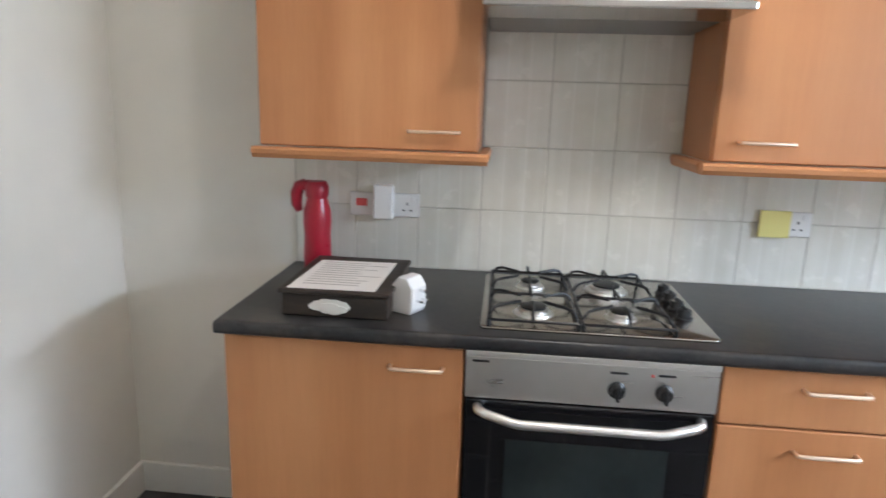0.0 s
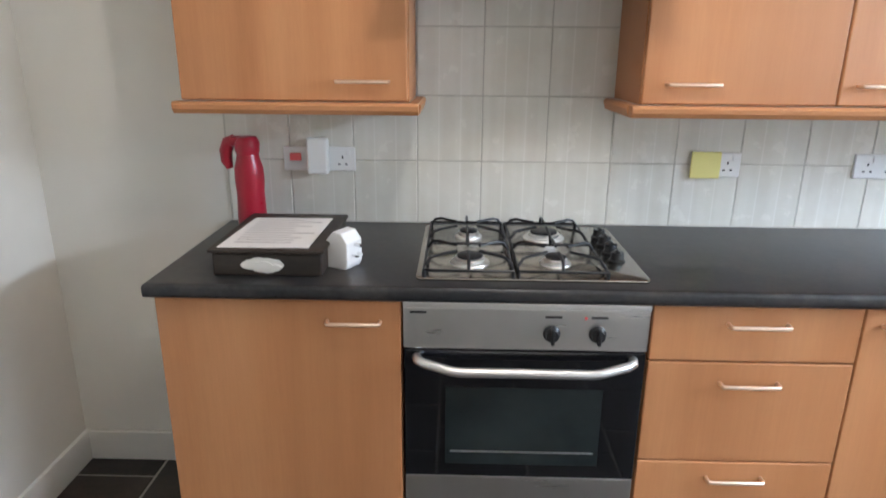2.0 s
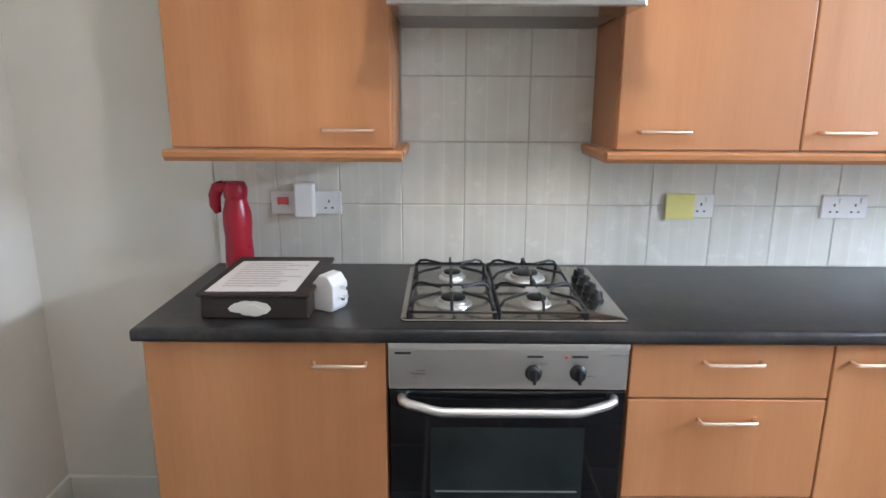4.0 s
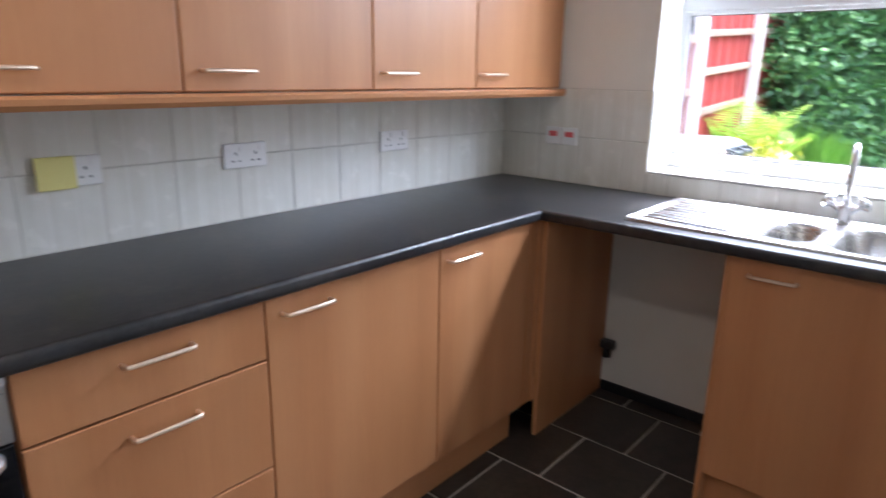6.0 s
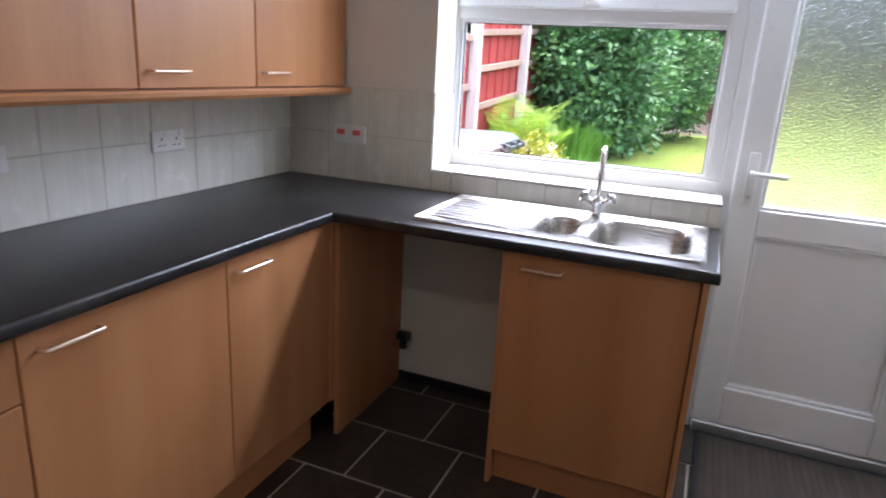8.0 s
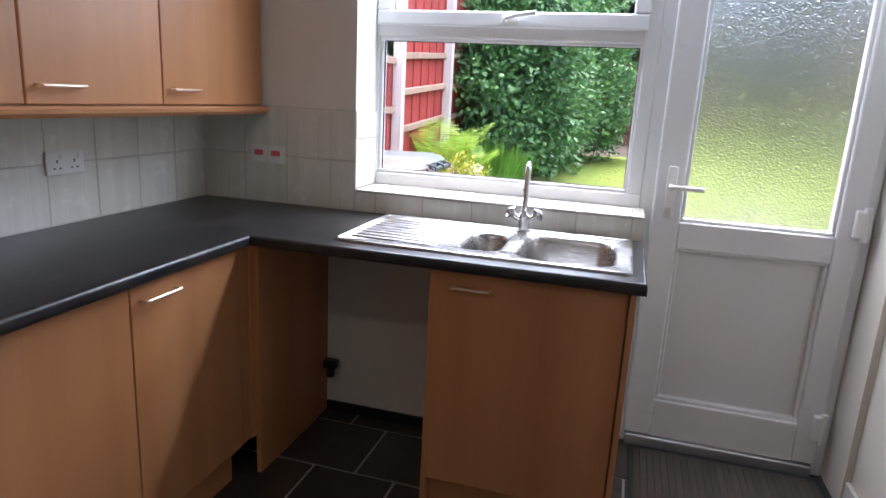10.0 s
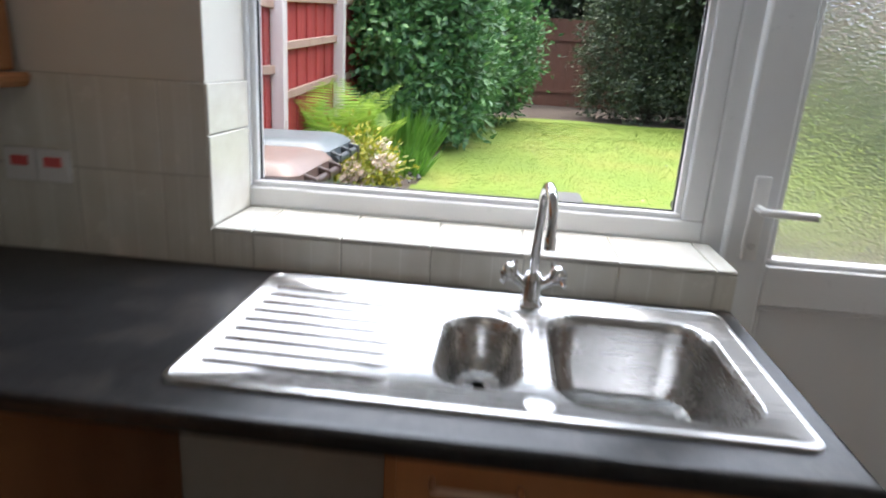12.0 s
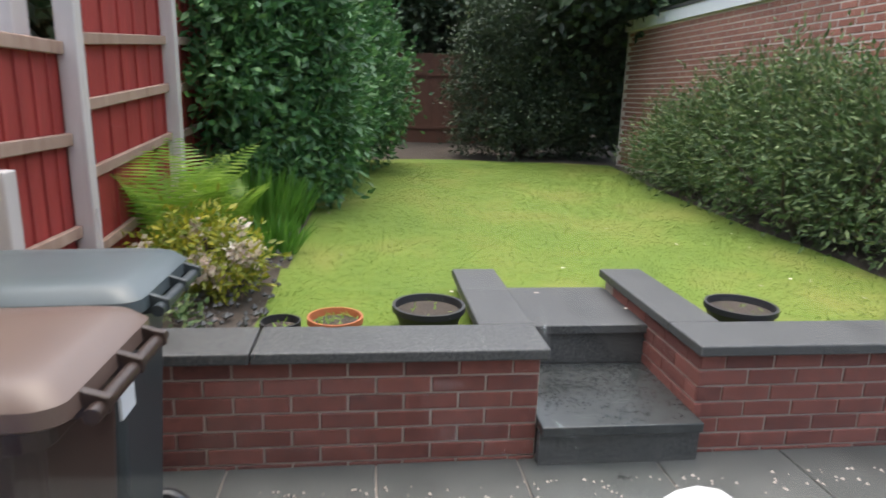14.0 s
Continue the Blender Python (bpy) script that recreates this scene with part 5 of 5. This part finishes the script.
# ---- planting ----
def leaf_mesh(name, pts, outs, length, width, material, seed, droop=0.25, spread=0.9):
    """Folded diamond leaves at pts, facing roughly outwards."""
    r = np.random.default_rng(seed)
    n = len(pts)
    pts, outs = np.asarray(pts, float), np.asarray(outs, float)
    d = outs + r.normal(size=(n, 3)) * spread
    d[:, 2] -= droop
    d /= np.linalg.norm(d, axis=1, keepdims=True) + 1e-9
    up = outs * 0.8 + r.normal(size=(n, 3)) * 0.5 + np.array((0, 0, 0.5))
    s = np.cross(d, up)
    s /= np.linalg.norm(s, axis=1, keepdims=True) + 1e-9
    nrm = np.cross(s, d)
    L = (length * (0.65 + 0.7 * r.random(n)))[:, None]
    W = (width * (0.7 + 0.6 * r.random(n)))[:, None]
    v = np.empty((n, 4, 3))
    v[:, 0] = pts
    v[:, 1] = pts + d * L * 0.45 + s * W * 0.5 + nrm * W * 0.12
    v[:, 2] = pts + d * L
    v[:, 3] = pts + d * L * 0.45 - s * W * 0.5 + nrm * W * 0.12
    i = np.arange(n)[:, None] * 4
    f = np.concatenate([np.hstack([i, i + 1, i + 2]), np.hstack([i, i + 2, i + 3])])
    return mesh_from(name, v.reshape(-1, 3).tolist(), f.tolist(), material)


def crown_points(lumps, clumps, per, seed, size=0.16, inner=0.25, keep=None):
    """Leaf places in clumps over the uneven skin of a few lumps."""
    r = np.random.default_rng(seed)
    P, O = [], []
    vol = np.array([a[3] * a[5] + a[4] * a[5] for a in lumps])
    for (cx, cy, cz, rx, ry, rz), share in zip(lumps, vol / vol.sum()):
        for _ in range(int(clumps * share)):
            d = r.normal(size=3)
            d /= np.linalg.norm(d)
            if d[2] < -0.75:
                continue
            k = 0.93 + 0.22 * noise.noise((cx + d[0] * 2.1, cy + d[1] * 2.1, cz + d[2] * 2.1)) + 0.10 * r.normal()
            if r.random() < inner:
                k *= 0.5 + 0.35 * r.random()
            c = np.array((cx + d[0] * rx * k, cy + d[1] * ry * k, cz + d[2] * rz * k))
            m = r.integers(per // 2, per + per // 2)
            q = c + r.normal(size=(m, 3)) * size * 0.5
            P.append(q)
            O.append(np.tile(d * np.array((1, 1, 0.8)) + np.array((0, 0, 0.25)), (m, 1)) + (q - c) / size * 0.5)
    P, O = np.concatenate(P), np.concatenate(O)
    ok = P[:, 2] > LAWN + 0.02
    if keep:
        ok &= keep(P)
    return P[ok], O[ok]


def stems(base, tips, r0, seed, bm=None):
    """Tapered limbs from a base to several tips."""
    r = random.Random(seed)
    bm = bm or bmesh.new()
    b = Vector(base)
    for t in tips:
        t = Vector(t)
        mid = b.lerp(t, 0.5) + Vector((r.uniform(-.12, .12), r.uniform(-.12, .12), r.uniform(0, .15)))
        tube([b, b.lerp(mid, 0.5), mid, mid.lerp(t, 0.6), t], r0, bm, 6, radii=[r0, r0 * 0.85, r0 * 0.65, r0 * 0.4, r0 * 0.15])
    return bm


def shrub(name, label, category, base, tips, r0, lumps, clumps, per, size, length, width, material, seed, keep=None, droop=0.25, spread=0.9, inner=0.25):
    t = thing(name, label, category, base)
    part("stem", stems(base, tips, r0, seed), bark_mat, t)
    P, O = crown_points(lumps, clumps, per, seed, size, inner, keep)
    c = leaf_mesh("crown", P - np.array(base), O, length, width, material, seed + 1, droop, spread)
    c.parent = t
    return t


shrub("laurel_bush", "tall glossy green laurel bush against the red fence", "bush", (9.4, -0.1, LAWN), [(8.9, -0.1, 1.9), (9.6, -0.3, 2.3), (10.2, -0.3, 1.9), (9.2, 0.0, 2.6)], 0.05,
      [(8.95, -0.06, 1.55, 0.75, 0.44, 1.35), (9.7, -0.40, 1.65, 0.95, 0.66, 1.5), (10.5, -0.48, 1.35, 0.9, 0.62, 1.1), (9.5, -0.3, 2.6, 1.0, 0.62, 0.8)], 2500, 20, 0.18, 0.098, 0.046, laurel, 11, lambda P: P[:, 1] < 0.2)
shrub("laurel_bush", "second green laurel bush further along the fence", "bush", (12.0, -0.5, LAWN), [(11.7, -0.5, 1.9), (12.3, -0.8, 2.2), (12.8, -0.9, 1.7)], 0.05,
      [(11.7, -0.45, 1.6, 1.0, 0.75, 1.3), (12.8, -0.85, 1.55, 1.1, 0.85, 1.25), (12.2, -0.6, 2.7, 1.1, 0.8, 0.8)], 1900, 19, 0.20, 0.100, 0.048, laurel, 17, lambda P: P[:, 1] < 0.2)
shrub("dark_hedge", "dark evergreen hedge at the far end of the lawn", "hedge", (14.9, -4.0, LAWN), [(14.8, -3.4, 1.9), (14.9, -4.2, 2.2), (14.8, -4.9, 1.9)], 0.05,
      [(14.9, -3.42, 1.5, 0.68, 0.78, 1.4), (14.8, -4.3, 1.6, 0.72, 0.85, 1.4), (14.9, -5.1, 1.4, 0.7, 0.6, 1.25), (14.9, -3.9, 2.8, 0.8, 0.95, 0.85)], 1700, 22, 0.22, 0.075, 0.045, holly, 23, lambda P: P[:, 1] > -5.45)
shrub("feathery_shrub", "low arching grey-green shrub along the brick wall", "shrub", (8.0, -4.8, LAWN), [(7.0, -4.6, 1.2), (8.2, -4.6, 1.5), (9.2, -4.6, 1.2), (7.6, -4.3, 1.0)], 0.03,
      [(6.5, -5.12, 0.85, 0.8, 0.44, 0.62), (7.4, -4.98, 1.0, 0.85, 0.48, 0.74), (8.4, -4.98, 1.10, 0.9, 0.48, 0.80), (9.5, -5.02, 1.0, 0.9, 0.44, 0.74), (10.6, -5.08, 0.88, 0.8, 0.38, 0.56), (11.5, -5.2, 0.75, 0.7, 0.28, 0.42)],
      1900, 22, 0.27, 0.074, 0.024, coton, 31, lambda P: P[:, 1] > -5.45, 0.1, 0.7)

# arching shoots of the shrub by the brick wall
twigs = thing("shrub_shoots", "long arching shoots above the grey-green shrub", "shrub", (8.0, -4.8, LAWN))
tb, P, O = bmesh.new(), [], []
rr = random.Random(3)
for k in range(90):
    x = 6.3 + 4.6 * rr.random()
    h = (1.15 if 6.9 < x < 9.8 else 0.9) + 0.35 * rr.random()
    a = rr.uniform(-0.5, 0.5)
    p = [Vector((x + a * t, -5.08 + 0.45 * t * t * rr.uniform(0.6, 1.2), LAWN + 0.3 + (h + 0.2) * t - 0.42 * t * t)) for t in (0.0, 0.3, 0.6, 0.8, 1.0)]
    tube(p, 0.004, tb, 5, radii=[0.006, 0.005, 0.004, 0.003, 0.0015])
    for i in range(46):
        t = 0.3 + 0.7 * i / 46
        j = min(int(t * 4.99), 3)
        c = p[j].lerp(p[j + 1], (t * 4.99 - j) % 1.0)
        P.append(tuple(c))
        O.append((rr.uniform(-1, 1), rr.uniform(-1, 1), 0.3))
part("twig", tb, bark_mat, twigs)
c = leaf_mesh("foliage", np.array(P) - np.array((8.0, -4.8, LAWN)), O, 0.05, 0.016, coton, 77, 0.0, 0.4)
c.parent = twigs

# azalea with yellow-green leaves and pale blossom
az = thing("azalea", "yellow-green azalea with clusters of pale pink-white flowers", "flowering shrub", (6.62, -0.30, LAWN))
part("stem", stems((6.62, -0.30, LAWN), [(6.5, -0.42, 0.66), (6.75, -0.18, 0.7), (6.6, -0.3, 0.76), (6.5, -0.2, 0.66), (6.68, -0.45, 0.64)], 0.014, 5), bark_mat, az)
L = [(6.62, -0.28, 0.60, 0.26, 0.24, 0.22), (6.55, -0.42, 0.56, 0.22, 0.17, 0.17), (6.6, -0.12, 0.58, 0.22, 0.18, 0.18)]
P, O = crown_points(L, 240, 12, 41, 0.10, 0.25)
c = leaf_mesh("foliage", P - np.array((6.62, -0.30, LAWN)), O, 0.055, 0.020, yellowgreen, 42)
c.parent = az
P, O = crown_points(L, 26, 62, 47, 0.055, 0.0, lambda P: P[:, 2] > 0.5)
c = leaf_mesh("blossom", P - np.array((6.62, -0.30, LAWN)), O * 1.4, 0.034, 0.030, blossom, 48)
c.parent = az
c["label"] = "pale pink-white blossom"


def fern(base, count, length, seed, label):
    """Arching fronds with paired tapering leaflets."""
    t = thing("fern", label, "fern", base, "ferns")
    r = random.Random(seed)
    for k in range(count):
        a = 2 * math.pi * k / count + r.uniform(-0.3, 0.3)
        ln = length * r.uniform(0.75, 1.1)
        d = Vector((math.cos(a), math.sin(a), 0))
        spine = []
        for i in range(15):
            s = i / 14
            spine.append(Vector((0, 0, 0.01)) + d * ln * (0.16 * s + 0.32 * s * s) + Vector((0, 0, ln * (0.98 * s - 0.34 * s * s))))
        vv_, ff = [], []
        for i in range(1, 15):
            p, tn = spine[i], (spine[i] - spine[i - 1]).normalized()
            side = tn.cross(Vector((0, 0, 1))).normalized()
            w = ln * 0.23 * math.sin(math.pi * min(0.12 + 0.88 * i / 14, 1.0)) ** 0.8 + 0.004
            for sg in (-1, 1):
                for h in (0.0, 0.5):
                    q = spine[i - 1].lerp(p, h + 0.5)
                    j = len(vv_)
                    tip = q + side * sg * w + tn * w * 0.35 - Vector((0, 0, w * 0.18))
                    mid = q.lerp(tip, 0.5)
                    vv_ += [q - tn * 0.004, mid + tn * 0.010, tip, mid - tn * 0.010]
                    ff.append((j, j + 1, j + 2, j + 3))
        bm = tube(spine, 0.003, sides=4, radii=[0.005 - 0.0003 * i for i in range(15)])
        for face in ff:
            bm.faces.new([bm.verts.new(vv_[q]) for q in face])
        bmesh.ops.translate(bm, verts=bm.verts, vec=Vector(base))
        part("frond", bm, fern_leaf, t)
    return t


fern((7.10, 0.0, LAWN), 14, 1.12, 2, "bright green fern with arching fronds by the fence")
fern((7.55, -0.18, LAWN), 9, 0.85, 9, "smaller bright green fern behind the azalea")


def spiky(name, label, base, count, h, spread, material, seed):
    """A tuft of thin upright leaves."""
    t = thing(name, label, "plant", base)
    r = np.random.default_rng(seed)
    v, f = [], []
    for _ in range(count):
        a, q = r.random() * 6.28, spread * r.random() ** 0.6
        b = np.array((q * math.cos(a), q * math.sin(a), 0.0))
        o = np.array((math.cos(a), math.sin(a), 0)) * (0.25 * r.random() * q / spread) + r.normal(size=3) * 0.03
        hh = h * (0.6 + 0.5 * r.random()) * (1 - 0.35 * q / spread)
        s = np.array((math.sin(a * 3), math.cos(a * 3), 0)) * 0.008
        i = len(v)
        v += [tuple(b - s), tuple(b + s), tuple(b + o * 0.5 + s + (0, 0, hh * 0.6)), tuple(b + o * 0.5 - s + (0, 0, hh * 0.6)), tuple(b + o + (0, 0, hh))]
        f += [(i, i + 1, i + 2, i + 3), (i + 3, i + 2, i + 4)]
    c = mesh_from("leaves", v, f, material)
    c.parent = t


spiky("tufted_plant", "tall tuft of thin bright green leaves by the fence", (8.25, -0.22, LAWN), 900, 0.62, 0.42, lavender, 6)
spiky("tufted_plant", "small green tuft at the edge of the bed", (7.5, -0.50, LAWN), 260, 0.30, 0.18, lavender, 7)
shrub("ground_cover", "low mat of small green leaves at the front of the bed", "plant", (5.98, -0.25, LAWN), [(5.9, -0.3, 0.45), (6.1, -0.2, 0.45)], 0.004,
      [(5.95, -0.25, 0.42, 0.22, 0.20, 0.09), (6.15, -0.1, 0.42, 0.2, 0.2, 0.08)], 90, 9, 0.07, 0.04, 0.024, coton, 51)


def tree(label, x, y, h, lumps, seed, trunk=0.16):
    t = thing("tree", label, "tree", (x, y, LAWN), "trees beyond the garden")
    bm = tube([(x, y, LAWN - 0.1), (x + 0.05, y, LAWN + h * 0.3), (x, y + 0.08, LAWN + h * 0.6), (x - 0.05, y, LAWN + h)], trunk, sides=9, radii=[trunk * 1.3, trunk, trunk * 0.7, trunk * 0.25])
    stems((x, y, LAWN + h * 0.35), [(a[0], a[1], a[2]) for a in lumps], trunk * 0.45, seed, bm)
    part("trunk", bm, bark_mat, t)
    P, O = crown_points(lumps, 1500, 22, seed, 0.5, 0.4)
    c = leaf_mesh("crown", P - np.array((x, y, LAWN)), O, 0.20, 0.11, tree_leaf, seed + 5)
    c.parent = t


tree("dark leafy tree beyond the back fence", 20.1, 0.5, 6.0, [(20.1, 0.3, 3.6, 1.9, 2.0, 1.7), (19.9, 1.5, 5.2, 2.0, 2.2, 1.6), (20.6, -0.6, 2.4, 1.4, 1.4, 1.2)], 61)
tree("dark leafy tree beyond the back fence", 20.4, -3.4, 6.5, [(20.0, -2.6, 3.6, 1.8, 1.9, 1.7), (20.4, -4.4, 4.2, 2.0, 2.0, 2.0), (20.6, -3.2, 2.3, 1.5, 1.8, 1.2)], 67)
tree("dark leafy tree beyond the outbuilding", 19.6, -7.6, 6.5, [(19.6, -7.0, 3.4, 2.0, 2.0, 1.8), (19.8, -8.6, 4.2, 2.2, 2.2, 2.0)], 71)
tree("dark leafy tree in the next garden", 11.5, 3.4, 6.0, [(11.5, 2.8, 3.2, 1.9, 1.6, 1.7), (12.5, 3.4, 4.4, 2.0, 1.8, 1.6)], 73)
tree("dark leafy tree in the next garden", 15.0, 4.0, 6.0, [(15.0, 3.4, 3.2, 2.0, 1.8, 1.9), (16, 4.4, 4.4, 2.2, 2.0, 1.8)], 79)
tree("dark leafy tree beyond the far hedge", 18.8, -5.6, 5.0, [(18.6, -5.2, 2.0, 1.0, 1.1, 1.6), (18.8, -5.8, 3.4, 1.3, 1.4, 1.4)], 89)
tree("dark leafy tree beyond the back fence", 19.5, -1.6, 5.5, [(19.4, -1.4, 3.2, 1.2, 1.4, 1.3), (19.6, -1.9, 4.4, 1.5, 1.6, 1.3)], 97)
tree("dark leafy tree overhanging the end of the outbuilding", 14.6, -6.6, 5.0, [(13.9, -5.4, 3.5, 1.3, 1.2, 0.8), (14.8, -6.4, 4.2, 1.6, 1.6, 1.2), (15.2, -5.2, 2.0, 0.8, 0.9, 1.6)], 101)
tree("leafy tree in the next garden", 7.4, 2.6, 4.2, [(7.4, 2.2, 2.5, 1.2, 1.0, 1.0), (8.3, 2.4, 3.0, 1.3, 1.2, 1.1)], 83)

# ---- pieces of walls and floors ----
def tile_mesh(name, w, h, t, material, gap=0.003):
    return mesh_of(name, box(-w / 2 + gap / 2, w / 2 - gap / 2, -t, 0, -h / 2 + gap / 2, h / 2 - gap / 2, 0.0018, seg=1), material)


gbed = box(0.0, WIN, -0.0060, 0.0, WT - 0.004, 1.314)
box(0.601, 1.206, -0.0060, 0.0, 1.314, 1.72, bm=gbed)
part("grout_bed", gbed, wall_grout_mat, wall_north)
t200 = tile_mesh("tile", 0.2, 0.2, 0.007, wall_tile_mat)
jit = random.Random(12)
places = []
for k in range(17):
    for row in range(4):
        x, z = 0.104 + 0.2 * k, 1.011 + 0.2 * row
        if row > 1 and not 0.65 < x < 1.2:
            continue
        places.append(pose(x, -0.0005 - jit.random() * 0.0006, z, jit.uniform(-.15, .15), 0, jit.uniform(-.15, .15)) @ Matrix.Diagonal((0.975 if k == 16 else 1, 1, 1, 1)))
pieces("tile", t200, wall_north, places)

ebed = box(WIN - 0.0062, WIN, OPEN_L, -0.004, WT - 0.004, 1.312)
box(WIN - 0.0062, WIN, OPEN_M, OPEN_L, WT - 0.004, SILL - 0.009, bm=ebed)
box(WIN - 0.003, FX0, OPEN_M + 0.001, OPEN_L - 0.001, SILL - 0.0085, SILL - 0.004, bm=ebed)
box(WIN - 0.003, FX0, OPEN_L - 0.0035, OPEN_L - 0.0003, SILL - 0.004, 1.312, bm=ebed)
part("grout_bed", ebed, wall_grout_mat, wall_east)
east = []
for k in range(4):
    for row in range(2):
        w = 1.0 if k < 3 else 0.53
        y = -0.107 - 0.2 * k if k < 3 else -0.660
        east.append(pose(WIN - 0.0008, y, 1.011 + 0.2 * row, 0, 0, -90) @ Matrix.Diagonal((w, 1, 1, 1)))
pieces("tile", t200, wall_east, east)
strip = tile_mesh("tile", 0.2, 0.083, 0.007, wall_tile_mat)
pieces("tile", strip, wall_east, [pose(WIN - 0.0008, y, 0.951, 0, 0, -90) @ Matrix.Diagonal((w, 1, 1, 1)) for y, w in ((-0.762, 0.44), (-0.907, 1), (-1.107, 1), (-1.307, 1), (-1.507, 1), (-1.707, 1), (-1.829, 0.21))])
sill = mesh_of("sill_tile", box(WIN - 0.009, FX0 - 0.001, -0.098, 0.098, SILL - 0.006, SILL + 0.001, 0.003, seg=2), sill_tile_mat)
pieces("sill_tile", sill, wall_east, [pose(0, y, 0) @ Matrix.Diagonal((1, w, 1, 1)) for y, w in ((-0.762, 0.44), (-0.907, 1), (-1.107, 1), (-1.307, 1), (-1.507, 1), (-1.707, 1), (-1.828, 0.2))])
rev = mesh_of("reveal_tile", box(WIN - 0.007, FX0 - 0.001, OPEN_L - 0.008, OPEN_L - 0.001, 0, 0.196, 0.002, seg=1), sill_tile_mat)
pieces("reveal_tile", rev, wall_east, [pose(0, 0, SILL + 0.003), pose(0, 0, SILL + 0.203) @ Matrix.Diagonal((1, 1, 0.54, 1))])

slate = mesh_of("tile", box(-0.1600, 0.1600, -0.1570, 0.1570, -0.0055, 0.0, 0.002, seg=1), slate_mat)
fl_places = []
for k in range(-10, 4):
    for j in range(-3, 7):
        y = (-0.754 if k % 2 == 0 else -0.594) - 0.324 * j - 0.162
        x = 2.815 + 0.33 * k
        if -0.78 < x < 3.62 and SOUTH - 0.1 < y < 0.1:
            fl_places.append(pose(x, y, -0.0006 * jit.random(), jit.uniform(-.1, .1), jit.uniform(-.1, .1), 0))
pieces("tile", slate, floor, fl_places)

# bricks of the retaining wall
BL, BH = 0.225, 0.075
me_s = mesh_of("brick", box(-0.1075, 0.1075, -0.012, 0.02, -0.0325, 0.0325, 0.003, seg=1), brick)
offr = Matrix.Translation(-Vector((5.59, -2.2, 0)))
bp = []
for c in range(7):
    z = CT - 0.045 - 0.0425 - BH * c
    for y0, y1 in ((WL0, 0.24), (-4.2, WR0)):
        n = int((y1 - y0) / BL) + 1
        for k in range(n + 1):
            y = (y0 if y0 > -2 else y1) + (1 if y0 > -2 else -1) * (BL * k + (0.1125 if c % 2 else 0.0))
            s = 1.0
            if (k == 0 and c % 2 == 0):
                y += 0.056 * (1 if y0 > -2 else -1)
                s = 0.5
            if y0 < y < y1:
                bp.append(offr @ pose(RISE + 0.013 + jit.uniform(-.0015, .0015), y, z, 0, 0, -90) @ Matrix.Diagonal((s, 1, 1, 1)))
    if c % 2 == 0:
        bp.append(offr @ pose(RISE + 0.053, WR0 - 0.005, z, 0, 0, 180) @ Matrix.Diagonal((0.44, 1, 1, 1)))
    for k in range(5):
        x = RISE + 0.1 + BL * k + (0.0 if c % 2 else 0.1125)
        if x < 6.5:
            bp.append(offr @ pose(x, WR0 - 0.005 + jit.uniform(-.0015, .0015), z, 0, 0, 180))
pieces("brick", me_s, rwall, bp)

# bricks of the outbuilding: the near stretch one by one, the rest joined
me_f = mesh_of("brick", box(-0.1025, 0.1025, -0.012, 0.02, -0.0290, 0.0290, 0.003, seg=1), brick_far)
offg = Matrix.Translation(-Vector((10, GY - 1.5, LAWN)))
near, v, f = [], [], []
for c in range(29):
    z = LAWN + 0.02 + BH * c + 0.0375
    for k in range(35):
        x = 6.3 + BL * k + (0.1125 if c % 2 else 0)
        if x > 13.8:
            continue
        if x < 9.0 and z > 1.0:
            near.append(offg @ pose(x, GY - 0.015 + jit.uniform(-.002, .002), z, 0, 0, 180))
        else:
            i = len(v)
            d = jit.uniform(-.002, .002)
            for yy in (GY - 0.003 + d, GY - 0.02):
                v += [(x - 10 - 0.1025, yy - GY + 1.5, z - 0.0290 - LAWN), (x - 10 + 0.1025, yy - GY + 1.5, z - 0.0290 - LAWN), (x - 10 + 0.1025, yy - GY + 1.5, z + 0.0290 - LAWN), (x - 10 - 0.1025, yy - GY + 1.5, z + 0.0290 - LAWN)]
            f += [(i + 1, i, i + 3, i + 2), (i, i + 1, i + 5, i + 4), (i + 1, i + 2, i + 6, i + 5), (i + 2, i + 3, i + 7, i + 6), (i + 3, i, i + 4, i + 7)]
pieces("brick", me_f, garage, near)
ob = mesh_from("far_bricks", v, f, brick_joined)
ob.parent = garage
ob["kind"] = "stuff"

# patio slabs
slab = mesh_of("slab", box(-0.296, 0.296, -0.296, 0.296, -0.018, 0.0, 0.004, seg=1), paving_mat)
pieces("slab", slab, patio, [pose(OUT + 0.30 + 0.6 * i, 0.9 - 0.6 * j + (0.3 if i % 2 else 0), 0.002 * jit.random() - 0.002, jit.uniform(-.2, .2), jit.uniform(-.2, .2), 0) for i in range(3) for j in range(12)])
# grit and petals washed against the wall
v, f = [], []
for k in range(130):
    x = 5.30 - 0.16 * rng.random() ** 2
    y = -4.0 + 3.3 * rng.random()
    s = 0.003 + 0.005 * rng.random()
    i = len(v)
    v += [(x - s, y - s, 0.002), (x + s, y - s * 0.6, 0.002), (x + s * 0.7, y + s, 0.003), (x - s * 0.8, y + s * 0.6, 0.003), (x, y, 0.006 + s)]
    f += [(i, i + 1, i + 4), (i + 1, i + 2, i + 4), (i + 2, i + 3, i + 4), (i + 3, i, i + 4)]
tagged(mesh_from("grit", v, f, mortar_light), "pale grit and petals washed along the foot of the wall", "grit", kind="stuff")
